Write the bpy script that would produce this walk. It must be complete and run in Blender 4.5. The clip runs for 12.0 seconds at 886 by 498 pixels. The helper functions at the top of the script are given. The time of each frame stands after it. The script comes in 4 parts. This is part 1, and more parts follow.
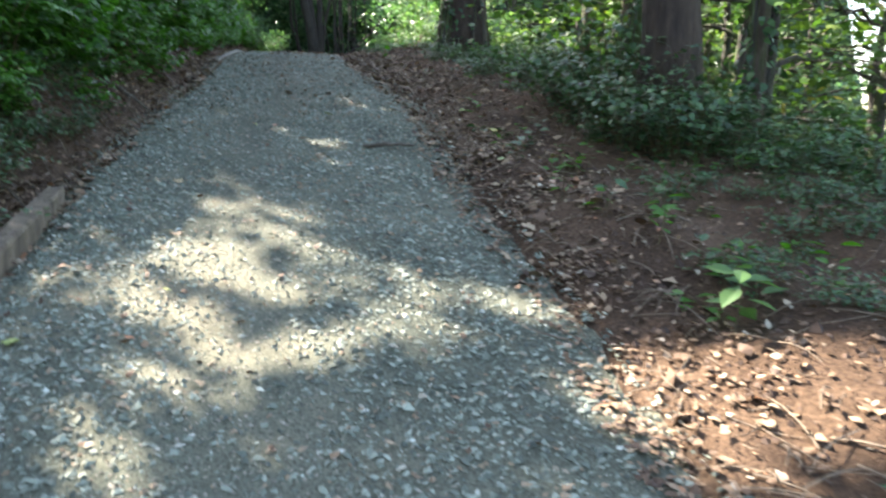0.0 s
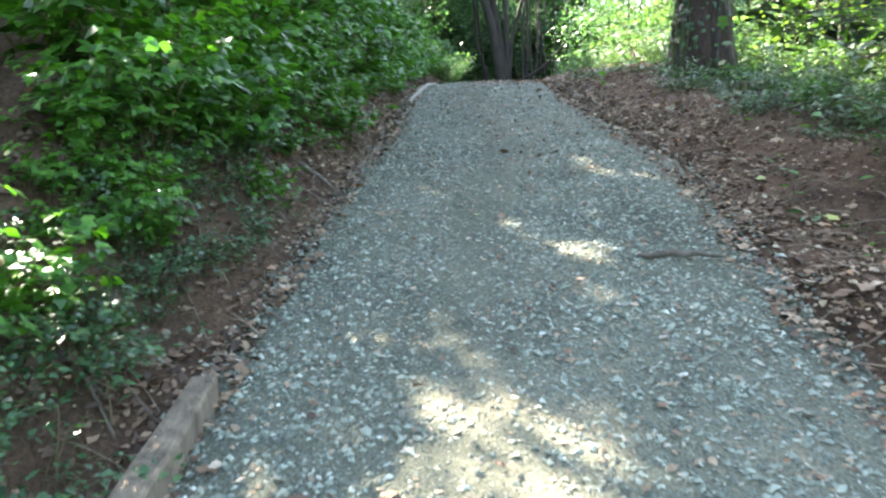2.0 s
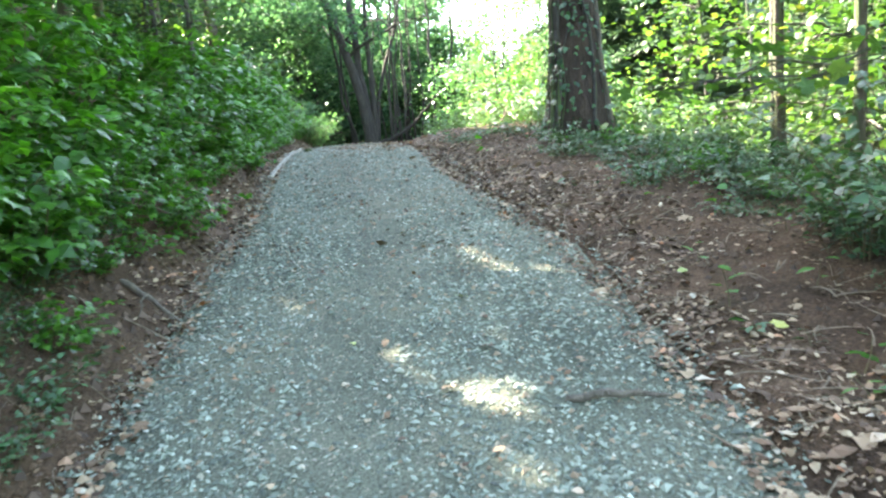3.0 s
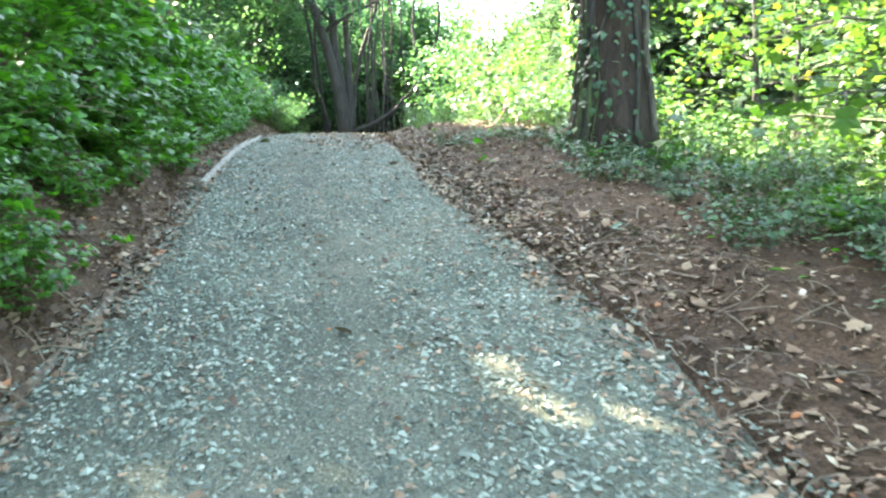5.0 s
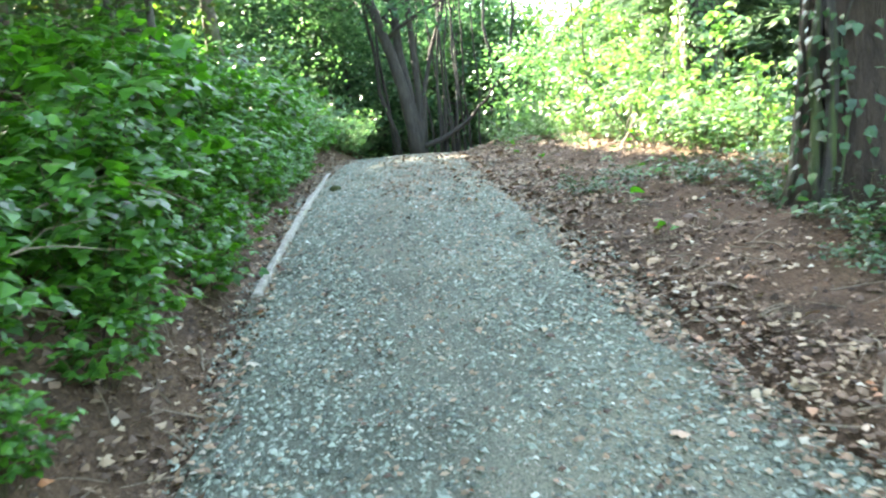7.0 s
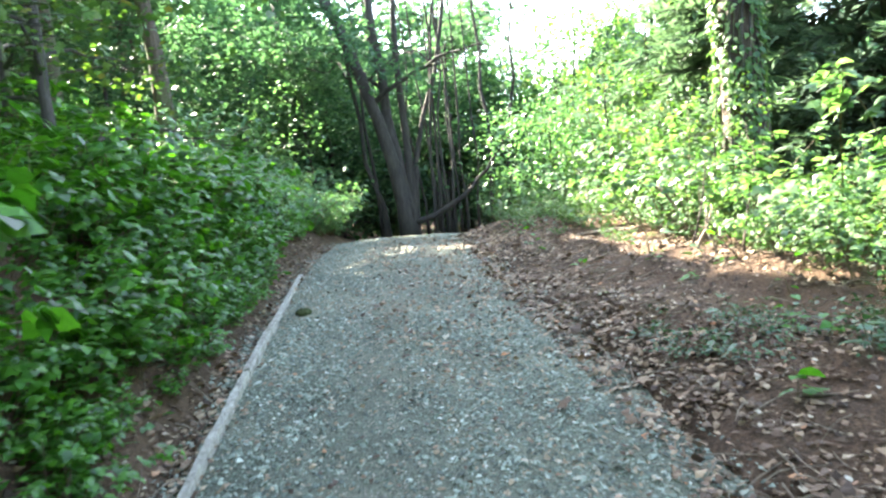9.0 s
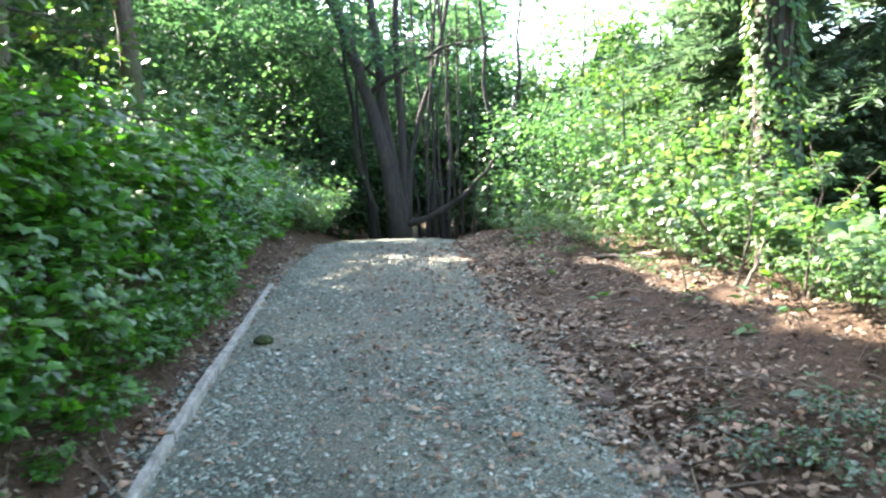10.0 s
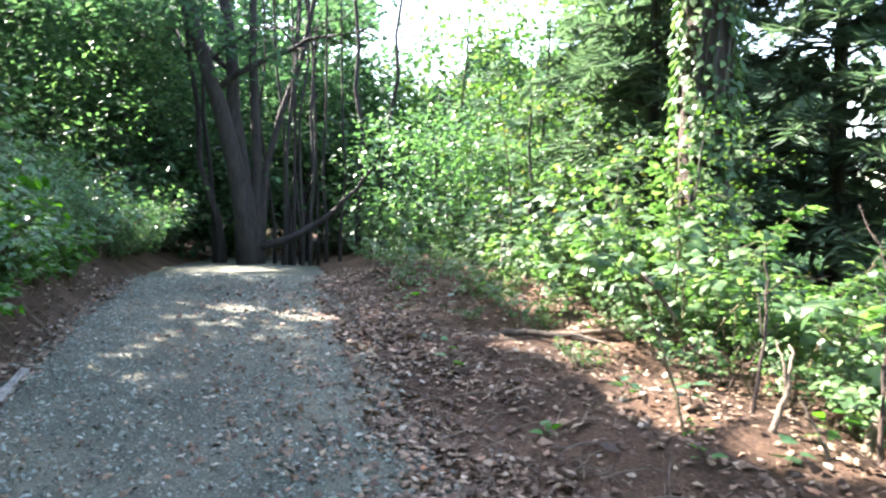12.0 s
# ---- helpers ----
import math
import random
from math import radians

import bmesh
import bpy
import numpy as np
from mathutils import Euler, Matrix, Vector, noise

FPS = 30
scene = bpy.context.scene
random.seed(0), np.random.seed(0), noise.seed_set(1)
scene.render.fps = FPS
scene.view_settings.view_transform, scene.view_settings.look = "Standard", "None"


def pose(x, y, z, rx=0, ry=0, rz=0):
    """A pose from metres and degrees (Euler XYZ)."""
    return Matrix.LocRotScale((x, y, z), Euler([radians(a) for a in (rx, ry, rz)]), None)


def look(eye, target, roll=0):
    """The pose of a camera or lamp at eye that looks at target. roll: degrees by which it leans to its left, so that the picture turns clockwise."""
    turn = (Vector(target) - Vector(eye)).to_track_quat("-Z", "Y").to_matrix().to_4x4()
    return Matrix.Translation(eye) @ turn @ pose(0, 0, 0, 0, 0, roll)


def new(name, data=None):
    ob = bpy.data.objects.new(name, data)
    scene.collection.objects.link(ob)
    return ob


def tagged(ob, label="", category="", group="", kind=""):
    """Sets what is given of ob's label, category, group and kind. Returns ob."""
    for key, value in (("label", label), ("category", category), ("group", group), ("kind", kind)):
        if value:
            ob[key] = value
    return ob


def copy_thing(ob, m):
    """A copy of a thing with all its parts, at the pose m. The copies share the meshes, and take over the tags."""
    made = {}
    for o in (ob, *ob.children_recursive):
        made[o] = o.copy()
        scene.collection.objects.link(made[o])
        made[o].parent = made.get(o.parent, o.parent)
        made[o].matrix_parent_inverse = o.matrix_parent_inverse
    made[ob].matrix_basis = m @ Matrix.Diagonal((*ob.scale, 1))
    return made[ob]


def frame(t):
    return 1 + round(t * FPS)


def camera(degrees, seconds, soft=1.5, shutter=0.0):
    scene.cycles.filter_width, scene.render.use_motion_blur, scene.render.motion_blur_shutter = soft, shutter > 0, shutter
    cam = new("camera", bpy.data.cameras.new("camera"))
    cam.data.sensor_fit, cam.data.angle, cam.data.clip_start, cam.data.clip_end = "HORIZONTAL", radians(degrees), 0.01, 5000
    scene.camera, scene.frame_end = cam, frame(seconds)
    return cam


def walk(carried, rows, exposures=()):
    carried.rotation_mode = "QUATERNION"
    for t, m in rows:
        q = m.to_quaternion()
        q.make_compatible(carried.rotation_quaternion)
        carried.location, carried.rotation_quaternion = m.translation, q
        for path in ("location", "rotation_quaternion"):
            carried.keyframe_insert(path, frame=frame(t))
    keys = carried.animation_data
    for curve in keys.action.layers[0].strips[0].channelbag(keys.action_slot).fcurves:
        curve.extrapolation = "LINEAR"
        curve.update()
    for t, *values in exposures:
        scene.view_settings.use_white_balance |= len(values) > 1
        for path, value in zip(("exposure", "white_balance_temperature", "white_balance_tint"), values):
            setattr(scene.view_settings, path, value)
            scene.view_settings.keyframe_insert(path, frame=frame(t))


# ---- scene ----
cam = camera(61.5, 12.0, soft=2.3, shutter=0.25)
METRES, EYE, TILT, LEAN, TURN = 13.0, 1.5, -10.0, -1.7, 0.0
ROWS = [
    (0.0, 0.0, 0.0, 0.0, -0.0, 0.0, 0.0),
    (0.5, -0.0041, 0.0298, 0.0182, 5.77, 2.26, 3.98),
    (1.0, -0.0217, 0.0629, 0.0337, 5.03, 2.93, -5.07),
    (1.5, -0.0376, 0.0961, 0.0399, 7.18, 1.5, -2.78),
    (2.0, -0.0519, 0.1291, 0.0579, 13.39, 0.62, 0.34),
    (2.5, -0.0614, 0.1603, 0.0741, 3.12, 2.03, -3.2),
    (3.0, -0.0625, 0.1959, 0.089, 4.22, 4.12, 4.57),
    (3.5, -0.0664, 0.2321, 0.098, 3.35, 4.54, 3.54),
    (5.5, -0.0935, 0.3851, 0.1534, 1.93, 2.36, 1.35),
    (6.0, -0.1096, 0.4226, 0.172, 13.85, 3.12, 2.83),
    (6.5, -0.1212, 0.458, 0.1894, 6.46, 2.62, 0.03),
    (7.0, -0.1273, 0.5033, 0.2062, 6.98, 2.6, 5.17),
    (7.5, -0.1394, 0.5417, 0.2185, 8.15, 2.64, 1.49),
    (9.5, -0.1598, 0.7089, 0.2809, 5.56, 7.6, 6.43),
    (10.0, -0.1661, 0.7458, 0.2909, 4.68, 6.63, 2.35),
    (10.5, -0.1716, 0.7825, 0.3062, -0.23, 6.55, 2.55),
    (11.0, -0.1654, 0.8227, 0.3206, -2.4, 5.47, 6.3),
    (11.5, -0.1711, 0.8632, 0.3347, -6.94, 5.95, 1.04),
    (12.0, -0.1755, 0.901, 0.3418, -6.09, 6.71, 1.63),
]
EXPOSURES = [(0.0, 3.0, 7500, 13), (1.5, 3.62, 7600, 13), (3.5, 4.4, 7900, 5), (5.5, 4.52, 8000, 4), (7.5, 4.55, 7950, 5), (9.5, 4.0, 7450, 10), (12.0, 3.5, 7000, 19)]
walk(cam, [(t, pose(0, 0, EYE, TILT, LEAN, TURN) @ pose(METRES * x, METRES * y, METRES * z, 90 + pitch, roll, yaw)) for t, x, y, z, yaw, pitch, roll in ROWS], EXPOSURES)

# ---- daylight: sun ahead on the left, through the canopy ----
SUN_EL = radians(43)
SUN_TO = Vector((-0.78 * math.cos(SUN_EL), 0.626 * math.cos(SUN_EL), math.sin(SUN_EL))).normalized()
world = bpy.data.worlds.new("sky")
scene.world = world
world.use_nodes = True
sky = world.node_tree.nodes.new("ShaderNodeTexSky")
sky.sky_type = "NISHITA"
sky.sun_disc = False
sky.sun_elevation = SUN_EL
sky.sun_rotation = math.atan2(SUN_TO.x, SUN_TO.y)
background = world.node_tree.nodes["Background"]
background.inputs["Strength"].default_value = 0.135
world.node_tree.links.new(sky.outputs[0], background.inputs["Color"])
sun_data = bpy.data.lights.new("sun", "SUN")
sun_data.energy = 5.0
sun_data.angle = radians(0.53)
sun_data.color = (1.0, 0.985, 0.965)
sun = new("sun", sun_data)
sun.matrix_basis = look(SUN_TO * 60, (0, 0, 0))

rng = np.random.default_rng(11)


# ---- materials ----
def nodes_of(name):
    mat = bpy.data.materials.new(name)
    mat.use_nodes = True
    nt = mat.node_tree
    return mat, nt, nt.nodes["Principled BSDF"], nt.nodes["Material Output"]


def ramp_node(nt, fac, stops):
    r = nt.nodes.new("ShaderNodeValToRGB")
    els = r.color_ramp.elements
    while len(els) < len(stops):
        els.new(0.5)
    for e, (p, c) in zip(els, stops):
        e.position, e.color = p, (*c, 1)
    nt.links.new(fac, r.inputs["Fac"])
    return r.outputs["Color"]


def noise_node(nt, scale, detail=5, rough=0.6, vec=None):
    n = nt.nodes.new("ShaderNodeTexNoise")
    n.inputs["Scale"].default_value = scale
    n.inputs["Detail"].default_value = detail
    n.inputs["Roughness"].default_value = rough
    if vec is not None:
        nt.links.new(vec, n.inputs["Vector"])
    return n.outputs["Fac"]


def mix_node(nt, fac, a, b, mode="MIX"):
    m = nt.nodes.new("ShaderNodeMix")
    m.data_type = "RGBA"
    m.blend_type = mode
    if isinstance(fac, float):
        m.inputs["Factor"].default_value = fac
    else:
        nt.links.new(fac, m.inputs["Factor"])
    nt.links.new(a, m.inputs[6])
    nt.links.new(b, m.inputs[7])
    return m.outputs[2]


def bump_node(nt, height, strength, distance, bsdf):
    b = nt.nodes.new("ShaderNodeBump")
    b.inputs["Strength"].default_value = strength
    b.inputs["Distance"].default_value = distance
    nt.links.new(height, b.inputs["Height"])
    nt.links.new(b.outputs["Normal"], bsdf.inputs["Normal"])


def coords(nt, stretch=None):
    tc = nt.nodes.new("ShaderNodeTexCoord")
    if stretch is None:
        return tc.outputs["Object"]
    mp = nt.nodes.new("ShaderNodeMapping")
    mp.inputs["Scale"].default_value = stretch
    nt.links.new(tc.outputs["Object"], mp.inputs["Vector"])
    return mp.outputs["Vector"]


def leaf_material(name, stops, glow, rough=0.42, lit=0.4, gloss=0.4):
    """Leaf blades: each its own shade, glossy skin, light passing through."""
    mat, nt, bsdf, out = nodes_of(name)
    geo = nt.nodes.new("ShaderNodeNewGeometry")
    base = ramp_node(nt, geo.outputs["Random Per Island"], stops)
    blotch = ramp_node(nt, noise_node(nt, 35, 3), [(0.3, (0.72, 0.74, 0.7)), (0.7, (1.1, 1.1, 1.05))])
    colour = mix_node(nt, 1.0, base, blotch, "MULTIPLY")
    nt.links.new(colour, bsdf.inputs["Base Color"])
    bsdf.inputs["Roughness"].default_value = rough
    bsdf.inputs["Specular IOR Level"].default_value = gloss
    trans = nt.nodes.new("ShaderNodeBsdfTranslucent")
    tint = nt.nodes.new("ShaderNodeRGB")
    tint.outputs[0].default_value = (*glow, 1)
    nt.links.new(mix_node(nt, 1.0, colour, tint.outputs[0], "MULTIPLY"), trans.inputs["Color"])
    mix = nt.nodes.new("ShaderNodeMixShader")
    mix.inputs[0].default_value = lit
    nt.links.new(bsdf.outputs[0], mix.inputs[1])
    nt.links.new(trans.outputs[0], mix.inputs[2])
    nt.links.new(mix.outputs[0], out.inputs["Surface"])
    return mat


def bark_material(name, dark, light, moss=0.0):
    mat, nt, bsdf, out = nodes_of(name)
    fine = noise_node(nt, 14, 6, 0.7, coords(nt, (1, 1, 0.22)))
    colour = ramp_node(nt, fine, [(0.32, dark), (0.68, light)])
    if moss:
        patch = ramp_node(nt, noise_node(nt, 3.5, 4), [(0.5 - moss * 0.1, (0, 0, 0)), (0.62, (1, 1, 1))])
        green = nt.nodes.new("ShaderNodeRGB")
        green.outputs[0].default_value = (0.07, 0.10, 0.03, 1)
        colour = mix_node(nt, patch, colour, green.outputs[0])
    nt.links.new(colour, bsdf.inputs["Base Color"])
    bsdf.inputs["Roughness"].default_value = 0.9
    bump_node(nt, fine, 1.0, 0.05, bsdf)
    return mat


def earth_material(name, stops, scale, bump, grain=14.0, low=0.6, high=1.25):
    mat, nt, bsdf, out = nodes_of(name)
    vec = coords(nt)
    coarse = noise_node(nt, scale, 6, 0.62, vec)
    fine = noise_node(nt, scale * grain, 5, 0.7, vec)
    a = ramp_node(nt, coarse, stops)
    b = ramp_node(nt, fine, [(0.3, (low, low * 0.97, low * 0.92)), (0.7, (high, high * 0.98, high * 0.96))])
    nt.links.new(mix_node(nt, 1.0, a, b, "MULTIPLY"), bsdf.inputs["Base Color"])
    bsdf.inputs["Roughness"].default_value = 0.95
    bsdf.inputs["Specular IOR Level"].default_value = 0.2
    bump_node(nt, fine, 0.8, bump, bsdf)
    return mat


def island_material(name, stops, rough=0.8, grain=60.0, bump=0.004):
    """Loose pieces, each with its own shade."""
    mat, nt, bsdf, out = nodes_of(name)
    geo = nt.nodes.new("ShaderNodeNewGeometry")
    info = nt.nodes.new("ShaderNodeObjectInfo")
    both = nt.nodes.new("ShaderNodeMath")
    both.operation = "ADD"
    nt.links.new(geo.outputs["Random Per Island"], both.inputs[0])
    nt.links.new(info.outputs["Random"], both.inputs[1])
    wrap = nt.nodes.new("ShaderNodeMath")
    wrap.operation = "FRACT"
    nt.links.new(both.outputs[0], wrap.inputs[0])
    base = ramp_node(nt, wrap.outputs[0], stops)
    fine = noise_node(nt, grain, 4)
    shade = ramp_node(nt, fine, [(0.3, (0.75, 0.75, 0.75)), (0.7, (1.15, 1.15, 1.15))])
    nt.links.new(mix_node(nt, 1.0, base, shade, "MULTIPLY"), bsdf.inputs["Base Color"])
    bsdf.inputs["Roughness"].default_value = rough
    bump_node(nt, fine, 0.5, bump, bsdf)
    return mat


M_BRAMBLE = leaf_material("bramble_leaf", [(0.0, (0.026, 0.08, 0.017)), (0.5, (0.05, 0.165, 0.026)), (1.0, (0.1, 0.25, 0.04))], (1.3, 1.65, 0.45), 0.34, 0.45)
M_HEDGE = leaf_material("hedge_leaf", [(0.0, (0.06, 0.125, 0.07)), (0.6, (0.11, 0.22, 0.12)), (1.0, (0.18, 0.3, 0.165))], (1.2, 1.5, 0.7), 0.38, 0.4)
# salmonberry green, whose pale tone also stands for sunlight on the tall trunk's ivy
M_SUNNY = leaf_material("salmonberry_sunlit_leaf", [(0.0, (0.04, 0.098, 0.034)), (0.55, (0.085, 0.178, 0.06)), (1.0, (0.18, 0.265, 0.115))], (1.35, 1.5, 0.85), 0.45, 0.43)
M_IVY = leaf_material("ivy_leaf", [(0.0, (0.022, 0.055, 0.027)), (0.6, (0.045, 0.11, 0.045)), (1.0, (0.08, 0.16, 0.06))], (1.1, 1.5, 0.5), 0.36, 0.25)
M_MAPLE = leaf_material("maple_leaf", [(0.0, (0.038, 0.092, 0.024)), (0.6, (0.07, 0.148, 0.037)), (0.95, (0.115, 0.19, 0.045)), (1.0, (0.24, 0.2, 0.055))], (1.15, 1.3, 0.6), 0.45, 0.38)
M_CANOPY = leaf_material("canopy_leaf", [(0.0, (0.038, 0.085, 0.048)), (0.6, (0.066, 0.145, 0.078)), (1.0, (0.11, 0.19, 0.098))], (1.15, 1.35, 0.9), 0.6, 0.42, 0.15)
M_NEEDLE = leaf_material("needle", [(0.0, (0.055, 0.1, 0.068)), (1.0, (0.125, 0.185, 0.115))], (1.1, 1.3, 0.9), 0.5, 0.42)
M_BARK = bark_material("bark_brown", (0.035, 0.026, 0.018), (0.13, 0.095, 0.07), 0.4)
M_BARK_RED = bark_material("bark_red", (0.022, 0.014, 0.01), (0.08, 0.052, 0.036))
M_BARK_GREY = bark_material("bark_grey", (0.024, 0.02, 0.018), (0.08, 0.068, 0.058), 0.15)
M_BARK_DARK = bark_material("bark_dark", (0.016, 0.013, 0.011), (0.056, 0.047, 0.04))
M_CANE = bark_material("cane", (0.06, 0.05, 0.025), (0.16, 0.13, 0.06))
M_DRY = bark_material("dry_twig", (0.11, 0.08, 0.055), (0.27, 0.205, 0.14))
M_SOIL = earth_material("forest_floor", [(0.3, (0.054, 0.034, 0.022)), (0.55, (0.108, 0.067, 0.042)), (0.75, (0.17, 0.11, 0.07))], 1.7, 0.04, 32.0, 0.4, 1.4)
M_CLOD = island_material("earth_crumb", [(0.0, (0.045, 0.028, 0.02)), (0.6, (0.1, 0.063, 0.043)), (1.0, (0.16, 0.105, 0.073))], 0.95)
M_TRAIL = earth_material("trail_grit", [(0.35, (0.086, 0.096, 0.073)), (0.52, (0.132, 0.138, 0.103)), (0.7, (0.192, 0.18, 0.128))], 0.9, 0.02, 95.0, 0.4, 1.6)
M_STONE = island_material("crushed_rock", [(0.0, (0.062, 0.072, 0.055)), (0.3, (0.132, 0.151, 0.114)), (0.62, (0.214, 0.24, 0.184)), (0.86, (0.3, 0.328, 0.255)), (0.9, (0.22, 0.15, 0.092)), (0.96, (0.28, 0.21, 0.135)), (1.0, (0.48, 0.5, 0.42))], 0.75)
M_GRIT = island_material("tan_grit", [(0.0, (0.17, 0.155, 0.12)), (0.5, (0.26, 0.232, 0.178)), (1.0, (0.34, 0.3, 0.235))], 0.85)
M_LITTER = island_material("dead_leaf", [(0.0, (0.055, 0.03, 0.017)), (0.35, (0.135, 0.077, 0.042)), (0.7, (0.235, 0.15, 0.088)), (0.9, (0.35, 0.255, 0.16)), (0.95, (0.42, 0.37, 0.28)), (1.0, (0.36, 0.13, 0.045))], 0.75)
M_FAR = earth_material("far_foliage", [(0.3, (0.022, 0.045, 0.027)), (0.55, (0.055, 0.1, 0.058)), (0.75, (0.1, 0.165, 0.088))], 0.5, 0.3)
M_MOSS = earth_material("moss", [(0.3, (0.03, 0.04, 0.018)), (0.55, (0.06, 0.075, 0.03)), (0.75, (0.11, 0.12, 0.06))], 14, 0.01)
M_TIMBER = bark_material("weathered_timber", (0.09, 0.066, 0.045), (0.27, 0.205, 0.14))
M_PALE_BARK = bark_material("pale_bark", (0.16, 0.135, 0.11), (0.42, 0.37, 0.3))
M_PALE_BOARD = bark_material("pale_board", (0.2, 0.175, 0.14), (0.5, 0.455, 0.38))
M_STICK = bark_material("stick_bark", (0.06, 0.048, 0.036), (0.19, 0.155, 0.115))
M_GREENLEAF = island_material("fallen_green_leaf", [(0.0, (0.4, 0.45, 0.10)), (0.5, (0.22, 0.3, 0.1)), (1.0, (0.5, 0.42, 0.08))], 0.5)


# ---- mesh helpers ----
def mesh_np(name, v, f, mat, smooth=False):
    v, f = np.asarray(v, np.float32), np.asarray(f, np.int32)
    me = bpy.data.meshes.new(name)
    me.vertices.add(len(v))
    me.loops.add(f.size)
    me.polygons.add(len(f))
    me.vertices.foreach_set("co", v.ravel())
    me.loops.foreach_set("vertex_index", f.ravel())
    me.polygons.foreach_set("loop_start", np.arange(len(f), dtype=np.int32) * f.shape[1])
    me.polygons.foreach_set("use_smooth", np.full(len(f), smooth))
    me.update(calc_edges=True)
    me.materials.append(mat)
    return me


def part(name, me, parent, label=""):
    ob = new(name, me)
    ob.parent = parent
    return tagged(ob, label) if label else ob


class Pile:
    """Collects pieces of one mesh."""
    def __init__(self):
        self.v, self.f, self.n = [], [], 0

    def add(self, v, f):
        self.v.append(np.asarray(v, float))
        self.f.append(np.asarray(f, int) + self.n)
        self.n += len(v)

    def mesh(self, name, mat, smooth=False):
        return mesh_np(name, np.concatenate(self.v), np.concatenate(self.f), mat, smooth)


def unit(a):
    return a / np.maximum(np.linalg.norm(a, axis=-1, keepdims=True), 1e-9)


def tube(points, radii, sides=5):
    p = np.asarray(points, float)
    d = unit(np.gradient(p, axis=0))
    ref = np.where(np.abs(d[:, 2:3]) > 0.9, np.array([[1.0, 0, 0]]), np.array([[0, 0, 1.0]]))
    a = unit(np.cross(d, ref))
    b = np.cross(d, a)
    th = np.linspace(0, 2 * np.pi, sides, endpoint=False)
    r = np.asarray(radii, float)[:, None, None]
    ring = p[:, None] + r * (np.cos(th)[None, :, None] * a[:, None] + np.sin(th)[None, :, None] * b[:, None])
    v = ring.reshape(-1, 3)
    f = []
    for i in range(len(p) - 1):
        for j in range(sides):
            q, k = i * sides + j, i * sides + (j + 1) % sides
            f += [(q, k, k + sides), (q, k + sides, q + sides)]
    last = (len(p) - 1) * sides
    for j in range(1, sides - 1):
        f += [(last, last + j, last + j + 1), (0, j + 1, j)]
    return v, np.array(f)


OVAL = (np.array([(0, 0, 0), (0.24, 0.3, 0.05), (0.27, 0.55, 0.06), (0, 1, -0.06), (-0.27, 0.55, 0.06), (-0.24, 0.3, 0.05), (0, 0.5, 0.0)]),
        np.array([(0, 1, 6), (1, 2, 6), (2, 3, 6), (3, 4, 6), (4, 5, 6), (5, 0, 6)]))
LEAFLET = (np.array([(0, 0, -0.01), (0.27, 0.2, 0.05), (0.34, 0.5, 0.07), (0, 1, -0.1), (-0.34, 0.5, 0.07), (-0.27, 0.2, 0.05)]), np.array([(0, 1, 5), (1, 2, 4), (1, 4, 5), (2, 3, 4)]))
BLADE = (np.array([(0, 0, 0), (0.3, 0.48, 0.07), (0, 1, -0.04), (-0.3, 0.48, 0.07)]), np.array([(0, 1, 2), (0, 2, 3)]))
NEEDLES = (np.array([(0, 0, 0), (0.09, 0.4, 0.0), (0, 1, -0.08), (-0.09, 0.4, 0.0)]), np.array([(0, 1, 2), (0, 2, 3)]))


def lobed_shape(lobes, depth):
    """A palmate leaf: a fan of pointed lobes round its middle."""
    pts = [(0, 0, 0)]
    for i in range(lobes * 2 - 1):
        a = radians(-128 + 256 * i / (lobes * 2 - 2))
        r = (0.62 - 0.14 * abs(i / (lobes - 1) - 1)) * (1.0 if i % 2 == 0 else depth)
        pts.append((math.sin(a) * r, 0.42 + math.cos(a) * r, 0.05 * (i % 2) - 0.06 * r))
    n = len(pts)
    pts.append((0, 0.4, 0.02))
    return np.array(pts), np.array([(i, (i + 1) % n, n) for i in range(n)])


MAPLE = lobed_shape(5, 0.55)
IVY = lobed_shape(3, 0.56)


def leaves(p, normal, axis, size, shape):
    """Leaf blades at p, facing along normal and pointing along axis."""
    z = unit(normal)
    y = unit(axis - (axis * z).sum(1, keepdims=True) * z)
    x = np.cross(y, z)
    s, f = shape
    v = p[:, None] + size[:, None, None] * (s[None, :, 0:1] * x[:, None] + s[None, :, 1:2] * y[:, None] + s[None, :, 2:3] * z[:, None])
    k = len(s)
    return v.reshape(-1, 3), (f[None] + (np.arange(len(p)) * k)[:, None, None]).reshape(-1, 3)


def curve_through(a, b, bow, n=8, wob=0.0):
    t = np.linspace(0, 1, n)[:, None]
    p = np.asarray(a) * (1 - t) + np.asarray(b) * t + np.asarray(bow) * (4 * t * (1 - t))
    if wob:
        p[1:-1] += rng.normal(0, wob, (n - 2, 3))
    return p


# ---- the lie of the land ----
TRAIL_Y = [-60, -30, -6, 0, 3.6, 4.93, 6.1, 7.18, 10, 13.4, 18, 21.5, 24, 30, 60]
TRAIL_Z = [-7.5, -4.6, -1.05, 0.1, 0.85, 1.135, 1.366, 1.56, 2.05, 2.52, 2.79, 2.89, 2.82, 2.5, 2.0]
LEFT_Y = [-30, 0, 3.3, 5.2, 7.4, 9.5, 11.4, 13.8, 16.8, 20, 24, 40]
LEFT_X = [-0.5, -1.55, -2.0, -2.33, -2.67, -2.97, -3.42, -3.84, -4.4, -4.9, -5.3, -7]
RIGHT_Y = [-30, 0, 2, 3.75, 5.3, 7.4, 8.6, 10.75, 12.6, 15.2, 20, 24, 40]
